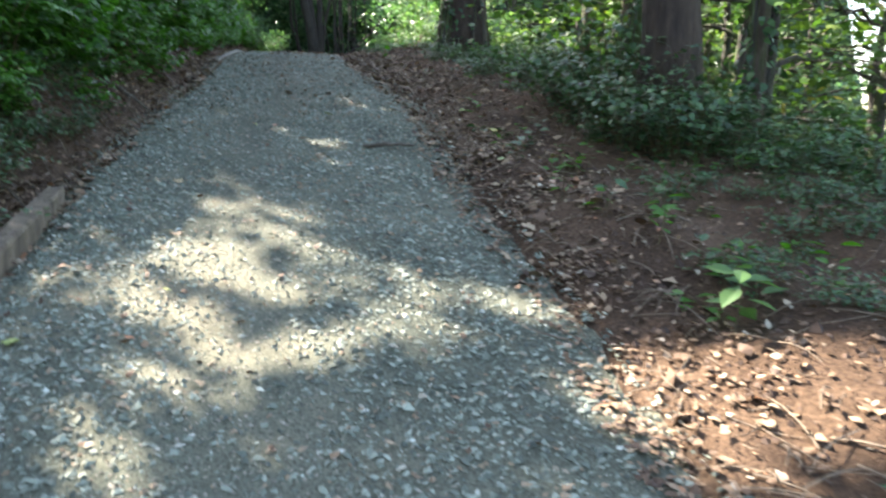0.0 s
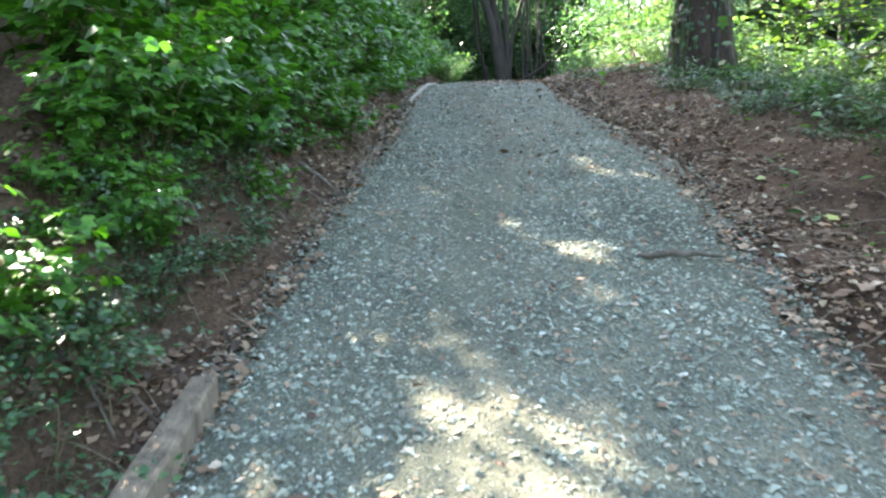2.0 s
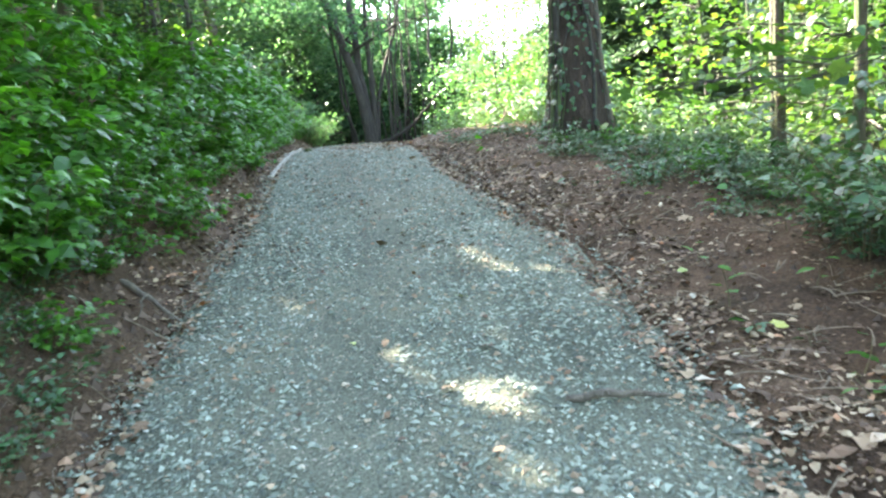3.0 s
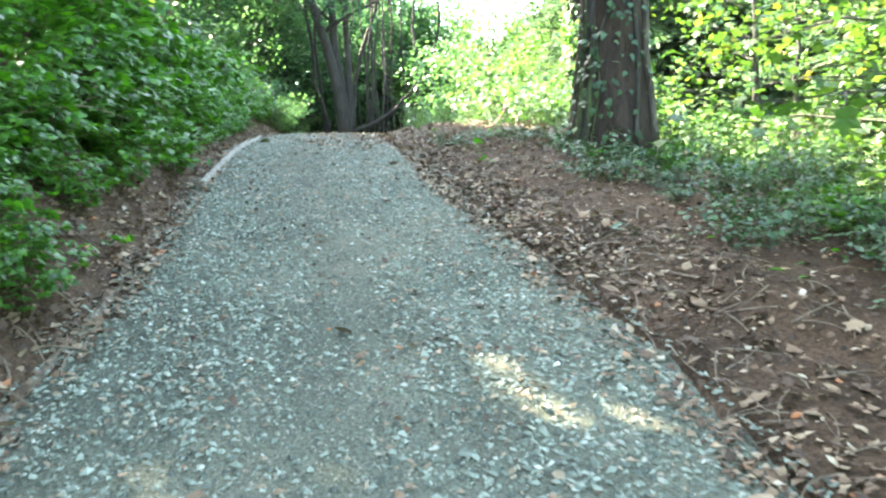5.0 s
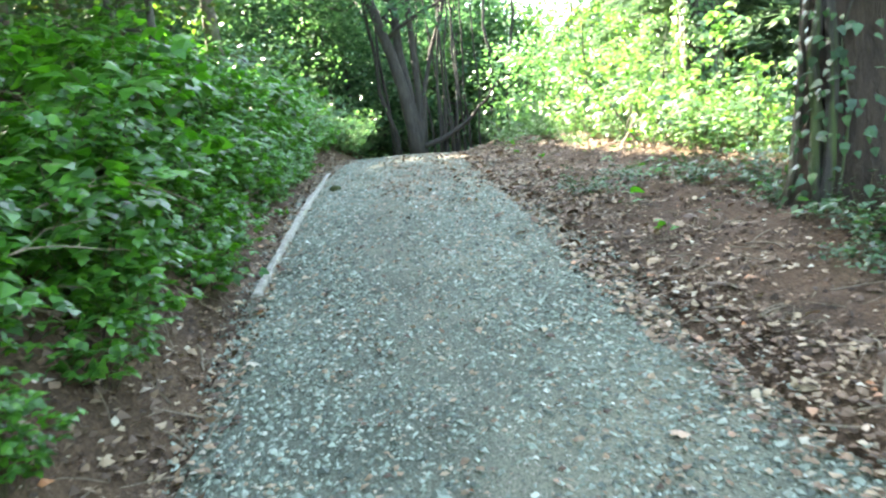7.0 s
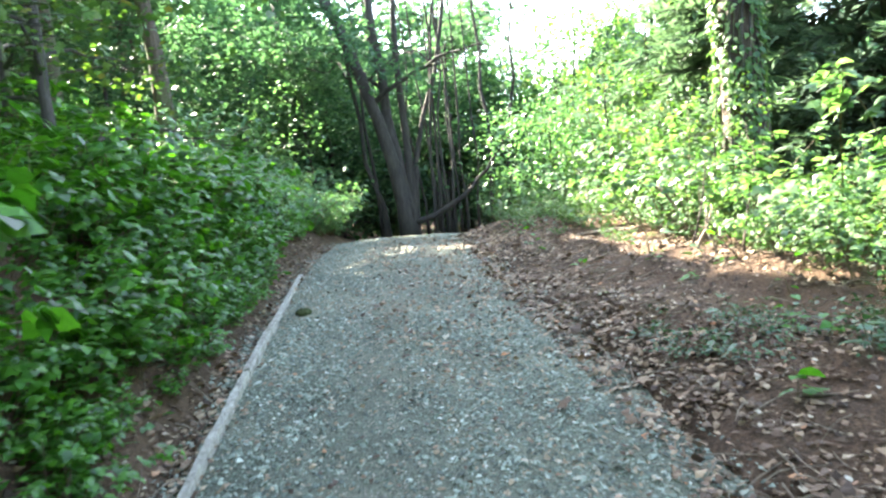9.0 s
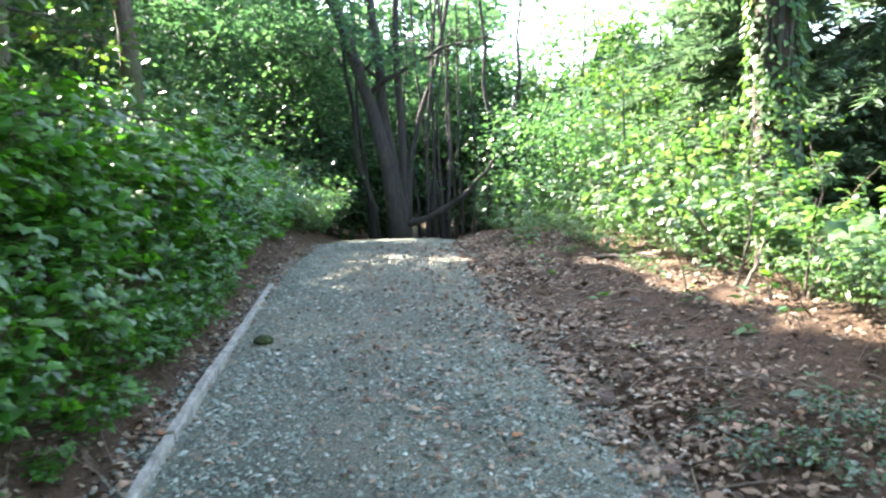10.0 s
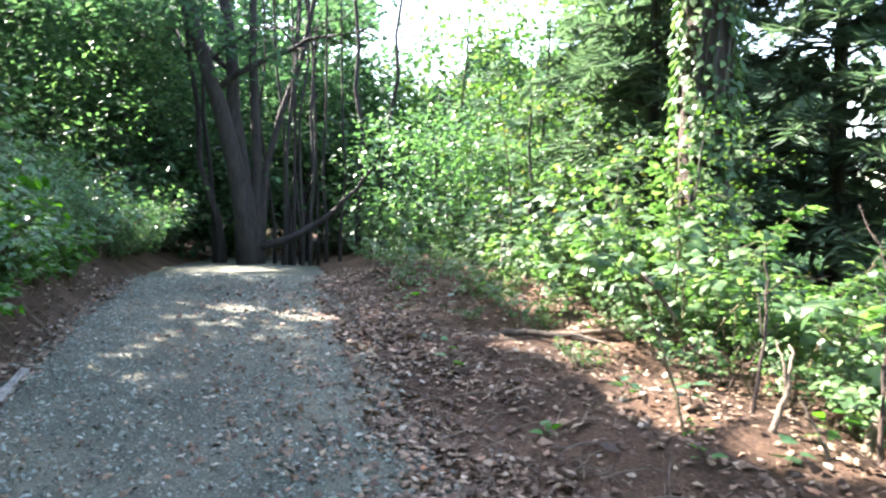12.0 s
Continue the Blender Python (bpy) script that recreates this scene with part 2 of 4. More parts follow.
RIGHT_X = [2.6, 1.05, 0.72, 0.38, 0.0, -0.24, -0.62, -1.14, -1.52, -1.97, -2.6, -3.0, -4.6]
fine_y = np.arange(-60, 60.01, 0.1)


def smooth_table(ys, xs, half):
    a = np.interp(fine_y, ys, xs)
    k = np.hanning(2 * half + 3)[1:-1]
    return np.convolve(np.pad(a, half, mode="edge"), k / k.sum(), mode="valid")


T_Z, T_L, T_R = smooth_table(TRAIL_Y, TRAIL_Z, 12), smooth_table(LEFT_Y, LEFT_X, 10), smooth_table(RIGHT_Y, RIGHT_X, 10)


def trail_z(y):
    return np.interp(y, fine_y, T_Z)


def edge_l(y):
    return np.interp(y, fine_y, T_L)


def edge_r(y):
    return np.interp(y, fine_y, T_R)


def wave(x, y, f, s):
    return (np.sin(x * f * 1.3 + y * f * 0.7 + s) + np.sin(-x * f * 0.8 + y * f * 1.9 + 2.1 * s) + np.sin(x * f * 2.3 + y * f * 1.1 + 3.7 * s)) / 3


def ground_z(x, y):
    x, y = np.asarray(x, float), np.asarray(y, float)
    z = trail_z(y)
    dl, dr = edge_l(y) - x, x - edge_r(y)
    left = np.interp(dl, [0, 0.1, 0.35, 0.75, 1.5, 3, 6, 14, 40, 90], [0, 0.05, 0.32, 0.68, 1.1, 1.6, 2.2, 3.6, 7, 9])
    left = left * (1 + 0.12 * wave(x, y, 5.3, 0.8) + 0.1 * wave(x, y, 1.7, 2.8) + 0.1 * wave(x, y, 11, 0.5)) * np.interp(y, [-5, 2, 5, 19, 24, 30], [0.5, 0.6, 1, 1, 0.45, 0.3])
    right = np.interp(dr, [0, 0.2, 0.8, 1.6, 2.3, 3.6, 8, 30, 100], [0, 0.06, 0.15, 0.2, 0.12, -0.35, -2.4, -8, -12])
    off = np.clip(np.maximum(dl, dr) / 0.6, 0, 1)
    return z + left * (dl > 0) + right * (dr > 0) + off * (0.06 * wave(x, y, 2.1, 0.4) + 0.03 * wave(x, y, 6.3, 1.7)) + 0.012 * wave(x, y, 3.1, 2.2)


def grid_mesh(name, xs, ys, zf, mat):
    gx, gy = np.meshgrid(xs, ys)
    v = np.stack([gx, gy, zf(gx, gy)], -1).reshape(-1, 3)
    nx, ny = len(xs), len(ys)
    i = (np.arange(ny - 1)[:, None] * nx + np.arange(nx - 1)[None]).ravel()
    return mesh_np(name, v, np.stack([i, i + 1, i + nx + 1, i + nx], 1), mat, True)


def graded(lo, a, b, hi, step, far):
    left = a - np.geomspace(step, a - lo, far)[::-1]
    right = b + np.geomspace(step, hi - b, far)
    return np.concatenate([left, np.arange(a, b, step), right])


def under_trail(x, y):
    inside = (x > edge_l(y) + 0.02) & (x < edge_r(y) + 0.05) & (y > -30) & (y < 40)
    return ground_z(x, y) - 0.05 * inside


floor_ob = new("ground", grid_mesh("ground", graded(-400, -7, 4, 400, 0.11, 40), graded(-400, -3, 24, 400, 0.11, 40), under_trail, M_SOIL))
tagged(floor_ob, "brown forest soil with leaf litter beside the trail", "ground", kind="structure")

# the trail: a slightly crowned strip with a ragged border
ty = np.arange(-20, 32, 0.12)
tu = np.linspace(0, 1, 25)
gu, gy = np.meshgrid(tu, ty)


def ragged(y):
    """The trail's uneven borders."""
    return edge_l(y) - 0.06 + 0.06 * wave(y, y, 3.7, 0.3), edge_r(y) + 0.1 + 0.08 * wave(y, y, 2.9, 1.3)


def trail_top(x, y):
    lo, hi = ragged(y)
    u = np.clip((x - lo) / (hi - lo), 0, 1)
    return ground_z(np.clip(x, edge_l(y), edge_r(y)), y) + 0.05 * (1 - np.abs(2 * u - 1) ** 3) - 0.022 + 0.01 * wave(x, y, 5.1, 0.9)


lo_edge, hi_edge = ragged(gy)
gx = lo_edge * (1 - gu) + hi_edge * gu
gz = trail_top(gx, gy)
nx, ny = len(tu), len(ty)
ti = (np.arange(ny - 1)[:, None] * nx + np.arange(nx - 1)[None]).ravel()
trail = new("trail", mesh_np("trail", np.stack([gx, gy, gz], -1).reshape(-1, 3), np.stack([ti, ti + 1, ti + nx + 1, ti + nx], 1), M_TRAIL, True))
tagged(trail, "packed blue-grey gravel footpath climbing the slope", "path", kind="structure")


def surface_z(x, y):
    """Top of the trail or of the ground."""
    lo, hi = ragged(y)
    return np.where((x > lo) & (x < hi), np.maximum(trail_top(x, y), under_trail(x, y)), under_trail(x, y))


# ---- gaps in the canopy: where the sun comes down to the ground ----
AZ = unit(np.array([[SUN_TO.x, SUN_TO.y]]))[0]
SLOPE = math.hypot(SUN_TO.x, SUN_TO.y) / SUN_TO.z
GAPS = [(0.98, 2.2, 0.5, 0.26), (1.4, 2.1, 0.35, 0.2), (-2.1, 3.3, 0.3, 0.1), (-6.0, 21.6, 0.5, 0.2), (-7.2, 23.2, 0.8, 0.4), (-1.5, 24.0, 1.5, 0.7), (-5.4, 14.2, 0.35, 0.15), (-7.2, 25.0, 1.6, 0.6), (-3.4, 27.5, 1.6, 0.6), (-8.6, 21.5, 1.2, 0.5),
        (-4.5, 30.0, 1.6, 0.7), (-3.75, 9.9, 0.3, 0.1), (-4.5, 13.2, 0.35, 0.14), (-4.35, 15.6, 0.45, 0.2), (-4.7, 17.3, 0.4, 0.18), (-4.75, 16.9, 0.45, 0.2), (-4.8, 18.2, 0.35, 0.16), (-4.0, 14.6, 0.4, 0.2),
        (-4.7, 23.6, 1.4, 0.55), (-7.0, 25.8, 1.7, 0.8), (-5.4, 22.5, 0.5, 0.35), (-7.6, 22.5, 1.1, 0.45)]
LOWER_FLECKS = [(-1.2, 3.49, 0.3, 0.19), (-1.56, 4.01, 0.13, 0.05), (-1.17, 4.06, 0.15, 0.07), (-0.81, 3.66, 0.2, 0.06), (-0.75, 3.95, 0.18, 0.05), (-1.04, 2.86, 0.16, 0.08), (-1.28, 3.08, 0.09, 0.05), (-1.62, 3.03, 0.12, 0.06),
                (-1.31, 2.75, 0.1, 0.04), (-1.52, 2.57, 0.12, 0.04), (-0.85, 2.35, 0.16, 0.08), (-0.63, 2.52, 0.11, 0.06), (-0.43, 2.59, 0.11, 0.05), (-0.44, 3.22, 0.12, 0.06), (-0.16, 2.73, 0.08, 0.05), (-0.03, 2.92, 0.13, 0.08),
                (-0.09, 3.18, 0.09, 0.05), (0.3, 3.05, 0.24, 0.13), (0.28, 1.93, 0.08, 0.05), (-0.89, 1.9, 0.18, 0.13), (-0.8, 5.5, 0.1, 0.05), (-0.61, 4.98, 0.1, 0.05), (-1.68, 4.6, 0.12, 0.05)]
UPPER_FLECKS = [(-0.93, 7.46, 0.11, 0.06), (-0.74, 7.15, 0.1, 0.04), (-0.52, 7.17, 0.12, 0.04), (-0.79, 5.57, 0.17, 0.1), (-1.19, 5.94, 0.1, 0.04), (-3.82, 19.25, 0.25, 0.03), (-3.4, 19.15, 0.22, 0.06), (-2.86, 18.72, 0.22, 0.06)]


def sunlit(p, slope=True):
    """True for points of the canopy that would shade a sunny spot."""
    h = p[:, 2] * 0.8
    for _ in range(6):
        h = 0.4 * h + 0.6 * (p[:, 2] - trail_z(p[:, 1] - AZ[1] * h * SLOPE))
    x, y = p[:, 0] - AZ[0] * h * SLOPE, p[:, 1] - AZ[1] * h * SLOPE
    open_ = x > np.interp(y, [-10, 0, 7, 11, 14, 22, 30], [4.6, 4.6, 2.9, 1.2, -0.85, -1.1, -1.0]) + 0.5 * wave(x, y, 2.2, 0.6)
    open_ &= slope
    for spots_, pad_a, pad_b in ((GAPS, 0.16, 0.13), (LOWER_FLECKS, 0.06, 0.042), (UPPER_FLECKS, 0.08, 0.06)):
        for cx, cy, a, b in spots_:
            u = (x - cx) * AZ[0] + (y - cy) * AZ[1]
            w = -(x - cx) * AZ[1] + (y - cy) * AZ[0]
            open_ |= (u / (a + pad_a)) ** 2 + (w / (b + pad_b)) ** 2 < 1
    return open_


# ---- trees ----
def tree(kind, label, base, height, radius, crown_r, mats, n_leaves, size, lean=(0, 0), low=0.35, limbs=8, gaps=True, shape=BLADE, sigma=0.45, stems=None, rise=0.5, sink=0.25, low_limb=None):
    """A broadleaf tree: tapered trunk, forked limbs with twigs, and a crown of single leaves."""
    bark, leaf = mats
    root = tagged(new(kind), label, "tree")
    base = np.asarray(base, float)
    root.location = base
    tops = []
    for sx, sy, sr, ox, oy in (stems or [(lean[0], lean[1], 1.0, 0, 0)]):
        n = 12
        t = np.linspace(0, 1, n)
        line = np.stack([ox + sx * height * t ** 1.5, oy + sy * height * t ** 1.5, height * 0.86 * t - sink], 1)
        line[2:] += np.cumsum(rng.normal(0, height * 0.006, (n - 2, 3)), 0)
        r = radius * sr * (1 - 0.82 * t)
        r[0] *= 1.45
        r[1] *= 1.08
        v, f = tube(line, r, 10)
        part("trunk", mesh_np("trunk", v, f, bark, True), root)
        tops.append((line, r))
    tips, twigs = [], Pile()
    if low_limb:
        bend = curve_through((0.1, 0, 0.3), low_limb, (0.2, 0, -0.22), 12, 0.02)
        part("limb", mesh_np("limb", *tube(bend, radius * np.linspace(0.36, 0.1, 12), 8), bark, True), root)
        tips += [bend[6:]] * 4
    for i in range(limbs):
        line, r = tops[i % len(tops)]
        k = low + (0.97 - low) * (i + rng.random() * 0.7) / limbs
        at = np.array([np.interp(k, np.linspace(0, 1, len(line)), line[:, c]) for c in range(3)])
        az = i * 2.4 + rng.random()
        reach = crown_r * (0.65 + 0.5 * rng.random()) * (1.1 - 0.5 * k)
        lift = reach * rise * (0.3 + 0.9 * rng.random())
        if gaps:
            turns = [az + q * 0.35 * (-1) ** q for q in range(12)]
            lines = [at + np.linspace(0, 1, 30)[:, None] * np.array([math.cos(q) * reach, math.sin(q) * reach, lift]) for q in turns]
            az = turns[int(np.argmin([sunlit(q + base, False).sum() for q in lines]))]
        end = at + np.array([math.cos(az) * reach, math.sin(az) * reach, lift])
        limb = curve_through(at, end, (0, 0, reach * 0.08), 9, reach * 0.02)
        pile = Pile()
        rr = np.interp(k, np.linspace(0, 1, len(r)), r) * 0.5
        pile.add(*tube(limb, rr * np.linspace(1, 0.15, 9), 6))
        for j in range(3, 9):
            for s in (-1, 1):
                d = np.array([math.cos(az + s * (0.6 + 0.5 * rng.random())), math.sin(az + s * (0.6 + 0.5 * rng.random())), 0.1 + 0.5 * rng.random() * rise - 0.15])
                tw = curve_through(limb[j], limb[j] + d * reach * 0.42 * (0.6 + 0.6 * rng.random()), (0, 0, -0.04), 5, 0.02)
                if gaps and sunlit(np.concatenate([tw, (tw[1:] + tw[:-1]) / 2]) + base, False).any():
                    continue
                twigs.add(*tube(tw[::2], rr * 0.28 * np.linspace(1, 0.2, 3), 3))
                tips.append(tw[1:])
        tips.append(limb[4:])
        part("limb", pile.mesh("limb", bark, True), root)
    tagged(part("twig_spray", twigs.mesh("twig_spray", bark), root), kind="stuff")
    tips = np.concatenate(tips)
    c = tips[rng.integers(0, len(tips), n_leaves)] + rng.normal(0, 1, (n_leaves, 3)) * np.array([sigma, sigma, sigma * 0.6])
    nrm = rng.normal(0, 0.5, (n_leaves, 3)) + np.array([0, 0, 1.0])
    axis = unit(rng.normal(0, 1, (n_leaves, 3)) + np.array([0, 0, -0.35]))
    big = size * rng.uniform(0.6, 1.25, n_leaves)
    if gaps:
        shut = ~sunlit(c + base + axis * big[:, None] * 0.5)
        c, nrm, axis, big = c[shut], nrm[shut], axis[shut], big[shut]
    v, f = leaves(c, nrm, axis, big, shape)
    tagged(part("crown", mesh_np("crown", v, f, leaf), root), kind="stuff")
    return root


def conifer(label, base, height, radius, spread, n_tiers, dense=1.0):
    root = tagged(new("conifer_tree"), label, "tree")
    root.location = base
    line = np.stack([rng.normal(0, 0.02, 10), rng.normal(0, 0.02, 10), np.linspace(-0.3, height, 10)], 1)
    part("trunk", mesh_np("trunk", *tube(line, radius * np.linspace(1.1, 0.08, 10), 9), M_BARK_GREY, True), root)
    pp, nn, aa, ss = [], [], [], []
    for i in range(n_tiers):
        reach = spread * (1.05 - 0.9 * i / n_tiers)
        for j in range(6):
            z = height * (0.1 + 0.88 * (i + rng.uniform(-0.8, 0.8)) / n_tiers)
            az = j * 1.05 + i * 0.7 + rng.random() * 0.5
            d = np.array([math.cos(az), math.sin(az), rng.uniform(-0.3, 0.05)])
            L = reach * rng.uniform(0.7, 1.1)
            br = curve_through((0, 0, z), d * L + np.array([0, 0, z]), (0, 0, 0.12 * L), 7, 0.02)
            part("branch", mesh_np("branch", *tube(br, radius * 0.16 * np.linspace(1, 0.2, 7), 4), M_BARK_GREY), root)
            side = np.array([-d[1], d[0], 0])
            for q in range(int(26 * dense * L / spread) + 6):
                t = rng.uniform(0.15, 1)
                at = np.array([np.interp(t, np.linspace(0, 1, 7), br[:, c]) for c in range(3)])
                for s in (-1, 1):
                    pp.append(at + rng.normal(0, 0.04, 3))
                    aa.append(d * 0.7 + s * side * rng.uniform(0.5, 1.1) + np.array([0, 0, -0.3 + 0.2 * rng.random()]))
                    nn.append(np.array([0, 0, 1.0]) + rng.normal(0, 0.3, 3))
                    ss.append(rng.uniform(0.28, 0.62) * (1.15 - 0.55 * t))
    v, f = leaves(np.array(pp), np.array(nn), np.array(aa), np.array(ss), (NEEDLES[0] * np.array([1.1, 1, 1]), NEEDLES[1]))
    tagged(part("needle_foliage", mesh_np("needle_foliage", v, f, M_NEEDLE), root), kind="stuff")
    return root


# ---- shrubs ----
def shrub(kind, label, mat, canes, length, droop, node, size, triple=True, shape=LEAFLET, spread=0.9, bare=0.15):
    """A bush of arching canes with leaves set along them."""
    root = tagged(new(kind), label, "shrub")
    wood, P, N, A, S = Pile(), [], [], [], []
    for i in range(canes):
        az = i * 2.4 + rng.random() * 0.8
        L = length * rng.uniform(0.6, 1.15)
        out = np.array([math.cos(az), math.sin(az), 0])
        b = out * rng.uniform(0, 0.18)
        tilt = rng.uniform(0.25, 1.0) * spread
        end = b + out * L * math.sin(tilt) + np.array([0, 0, L * math.cos(tilt) * (1 - droop * rng.random())])
        c = curve_through(b - np.array([0, 0, 0.12]), end, np.array([0, 0, L * 0.22 * droop + 0.03]) - out * 0.03, 10, 0.015)
        wood.add(*tube(c[::3], 0.006 * length * np.linspace(1.2, 0.35, 4), 3))
        seg = np.linalg.norm(np.diff(c, axis=0), axis=1).sum()
        for q in range(int(seg / node)):
            t = bare + (1 - bare) * (q + rng.random()) / (seg / node)
            at = np.array([np.interp(t, np.linspace(0, 1, 10), c[:, k]) for k in range(3)])
            a2 = az + rng.uniform(-2.4, 2.4)
            d = np.array([math.cos(a2), math.sin(a2), rng.uniform(-0.25, 0.35)])
            stalk = at + d * size * rng.uniform(0.5, 1.6)
            nrm = np.array([0, 0, 1.0]) + 0.35 * out + rng.normal(0, 0.3, 3)
            for da in ((-1.15, 0, 1.15) if triple else (0,)):
                P.append(stalk)
                N.append(nrm + rng.normal(0, 0.15, 3))
                A.append(np.array([math.cos(a2 + da), math.sin(a2 + da), d[2] - 0.25]))
                S.append(size * rng.uniform(0.65, 1.2))
    tagged(part("cane_tangle", wood.mesh("cane_tangle", M_CANE), root), kind="stuff")
    tagged(part("foliage", mesh_np("foliage", *leaves(np.array(P), np.array(N), np.array(A), np.array(S), shape), mat), root), kind="stuff")
    return root


def place(ob, x, y, scale=1.0, dz=0.0, turn=None, tip=(0, 0)):
    z = float(surface_z(x, y)) + dz
    return pose(x, y, z, tip[0], tip[1], rng.uniform(0, 360) if turn is None else turn) @ Matrix.Scale(scale, 4)


def plant_out(masters, spots, group):
    """Sets the first spots with the masters themselves, the others with copies."""
    for i, (x, y, s, dz) in enumerate(spots):
        ob = masters[i % len(masters)]
        m = place(ob, x, y, s, dz)
        if i < len(masters):
            tagged(ob, group=group)
            ob.matrix_basis = m
        else:
            copy_thing(ob, m)


def spots_in(n, y0, y1, x_of, s0, s1, dz=0.0):
    out = []
    for i in range(n):
        y = y0 + (y1 - y0) * (i + rng.random()) / n
        out.append((float(x_of(y)), y, rng.uniform(s0, s1), dz))
    return out


# brambles draped over the cut bank
bank = [shrub("bramble_shrub", "bright green bramble bush arching over the bank", M_BRAMBLE, 14, 1.0, 0.75, 0.6 * leaf_size, leaf_size) for leaf_size in (0.095, 0.11, 0.125, 0.145, 0.115)]
spots = spots_in(24, 5.0, 11, lambda y: edge_l(y) - rng.uniform(0.45, 0.75), 0.45, 0.75, 0.05)
spots += spots_in(30, 11, 20, lambda y: edge_l(y) - rng.uniform(0.25, 0.55), 0.55, 0.9, 0.05)
spots += spots_in(24, 4.3, 11, lambda y: edge_l(y) - rng.uniform(0.55, 1.1), 0.75, 1.1)
spots += spots_in(30, 11, 19, lambda y: edge_l(y) - rng.uniform(0.6, 1.2), 1.0, 1.4)
spots += spots_in(6, 5.5, 10.8, lambda y: edge_l(y) - rng.uniform(0.35, 0.6), 0.35, 0.55, 0.02)
spots += spots_in(34, 2.8, 21, lambda y: edge_l(y) - rng.uniform(1.2, 2.1), 1.05, 1.5)
spots += spots_in(20, 2.5, 21, lambda y: edge_l(y) - rng.uniform(2.2, 3.6), 1.1, 1.6)
spots += spots_in(10, -2, 5, lambda y: edge_l(y) - rng.uniform(0.55, 1.2), 0.6, 0.95)
spots += spots_in(14, 3.7, 7.5, lambda y: edge_l(y) - rng.uniform(0.4, 0.85), 0.5, 0.8, 0.03)
spots += spots_in(10, 11, 17, lambda y: edge_l(y) - rng.uniform(0.12, 0.3), 0.3, 0.45, 0.02)
spots += spots_in(7, 4.4, 10.5, lambda y: edge_l(y) - rng.uniform(0.22, 0.45), 0.35, 0.6, 0.03)
spots += spots_in(9, 6.5, 12, lambda y: edge_l(y) - rng.uniform(0.18, 0.4), 0.4, 0.65, 0.05)
spots += spots_in(18, 10.5, 17, lambda y: edge_l(y) - rng.uniform(0.12, 0.35), 0.4, 0.65, 0.05)
spots += spots_in(18, 6.5, 11.3, lambda y: edge_r(y) + rng.uniform(1.4, 2.4), 0.25, 0.45)
spots += [(-4.1, 14.9, 0.45, 0.12), (-4.25, 15.4, 0.5, 0.12), (-4.05, 14.4, 0.4, 0.1), (-3.95, 13.9, 0.4, 0.1), (-3.8, 12.9, 0.4, 0.1)]
plant_out(bank, spots, "brambles on the bank")

# blue-green hedge beyond the top of the rise
hedge = [shrub("hedge_shrub", "dense blue-green shrub beside the path", M_HEDGE, 28, 1.3, 0.4, 0.034, 0.105, False, BLADE) for _ in range(3)]
spots = spots_in(24, 18.5, 28, lambda y: edge_l(y) - rng.uniform(0.2, 2.4), 0.75, 1.15)
spots += spots_in(14, 17.3, 24, lambda y: edge_l(y) - rng.uniform(0.35, 0.9), 0.45, 0.75)
spots += spots_in(9, 23, 32, lambda y: edge_r(y) + rng.uniform(0.6, 5), 0.9, 1.3)
spots += spots_in(8, 29, 34, lambda y: rng.uniform(-9, -2), 0.7, 1.1)
spots += spots_in(18, 33, 42, lambda y: rng.uniform(-16, 8), 1.0, 1.5)
spots += spots_in(16, 20, 34, lambda y: edge_l(y) - rng.uniform(3, 11), 0.9, 1.4)
spots += spots_in(10, 15, 26, lambda y: edge_r(y) + rng.uniform(7, 13), 1.2, 1.8)
plant_out(hedge, spots, "hedge past the rise")

# sunlit salmonberry thicket on the open side
sunny = [shrub("salmonberry_shrub", "sunlit yellow-green salmonberry bush in leaf litter", M_SUNNY, 10, 1.1, 0.45, 0.06, 0.084, bare=0.28) for _ in range(5)]
spots = spots_in(34, 13.2, 24, lambda y: edge_r(y) + rng.uniform(0, 0.8) + np.interp(y, [13, 14.5, 15.5, 17, 19, 24], [1.75, 1.55, 1.4, 0.95, 0.7, 0.6]), 0.4, 0.85)
spots += spots_in(12, 14.5, 20, lambda y: edge_r(y) + rng.uniform(1.9, 3.0), 1.6, 2.0)
spots += spots_in(30, 12.9, 25, lambda y: edge_r(y) + rng.uniform(2.3, 3.6), 1.15, 1.6)
spots += spots_in(18, 14, 25, lambda y: edge_r(y) + rng.uniform(3.6, 6.5), 1.4, 2.0)
spots += [(-0.3, 18.2, 1.5, 0), (0.2, 17.2, 1.6, 0), (-0.7, 19.6, 1.3, 0), (0.7, 16.2, 1.5, 0)]
spots += spots_in(9, 11.6, 13.4, lambda y: rng.uniform(1.1, 3.2), 0.9, 1.3)
plant_out(sunny, spots, "salmonberry thicket")

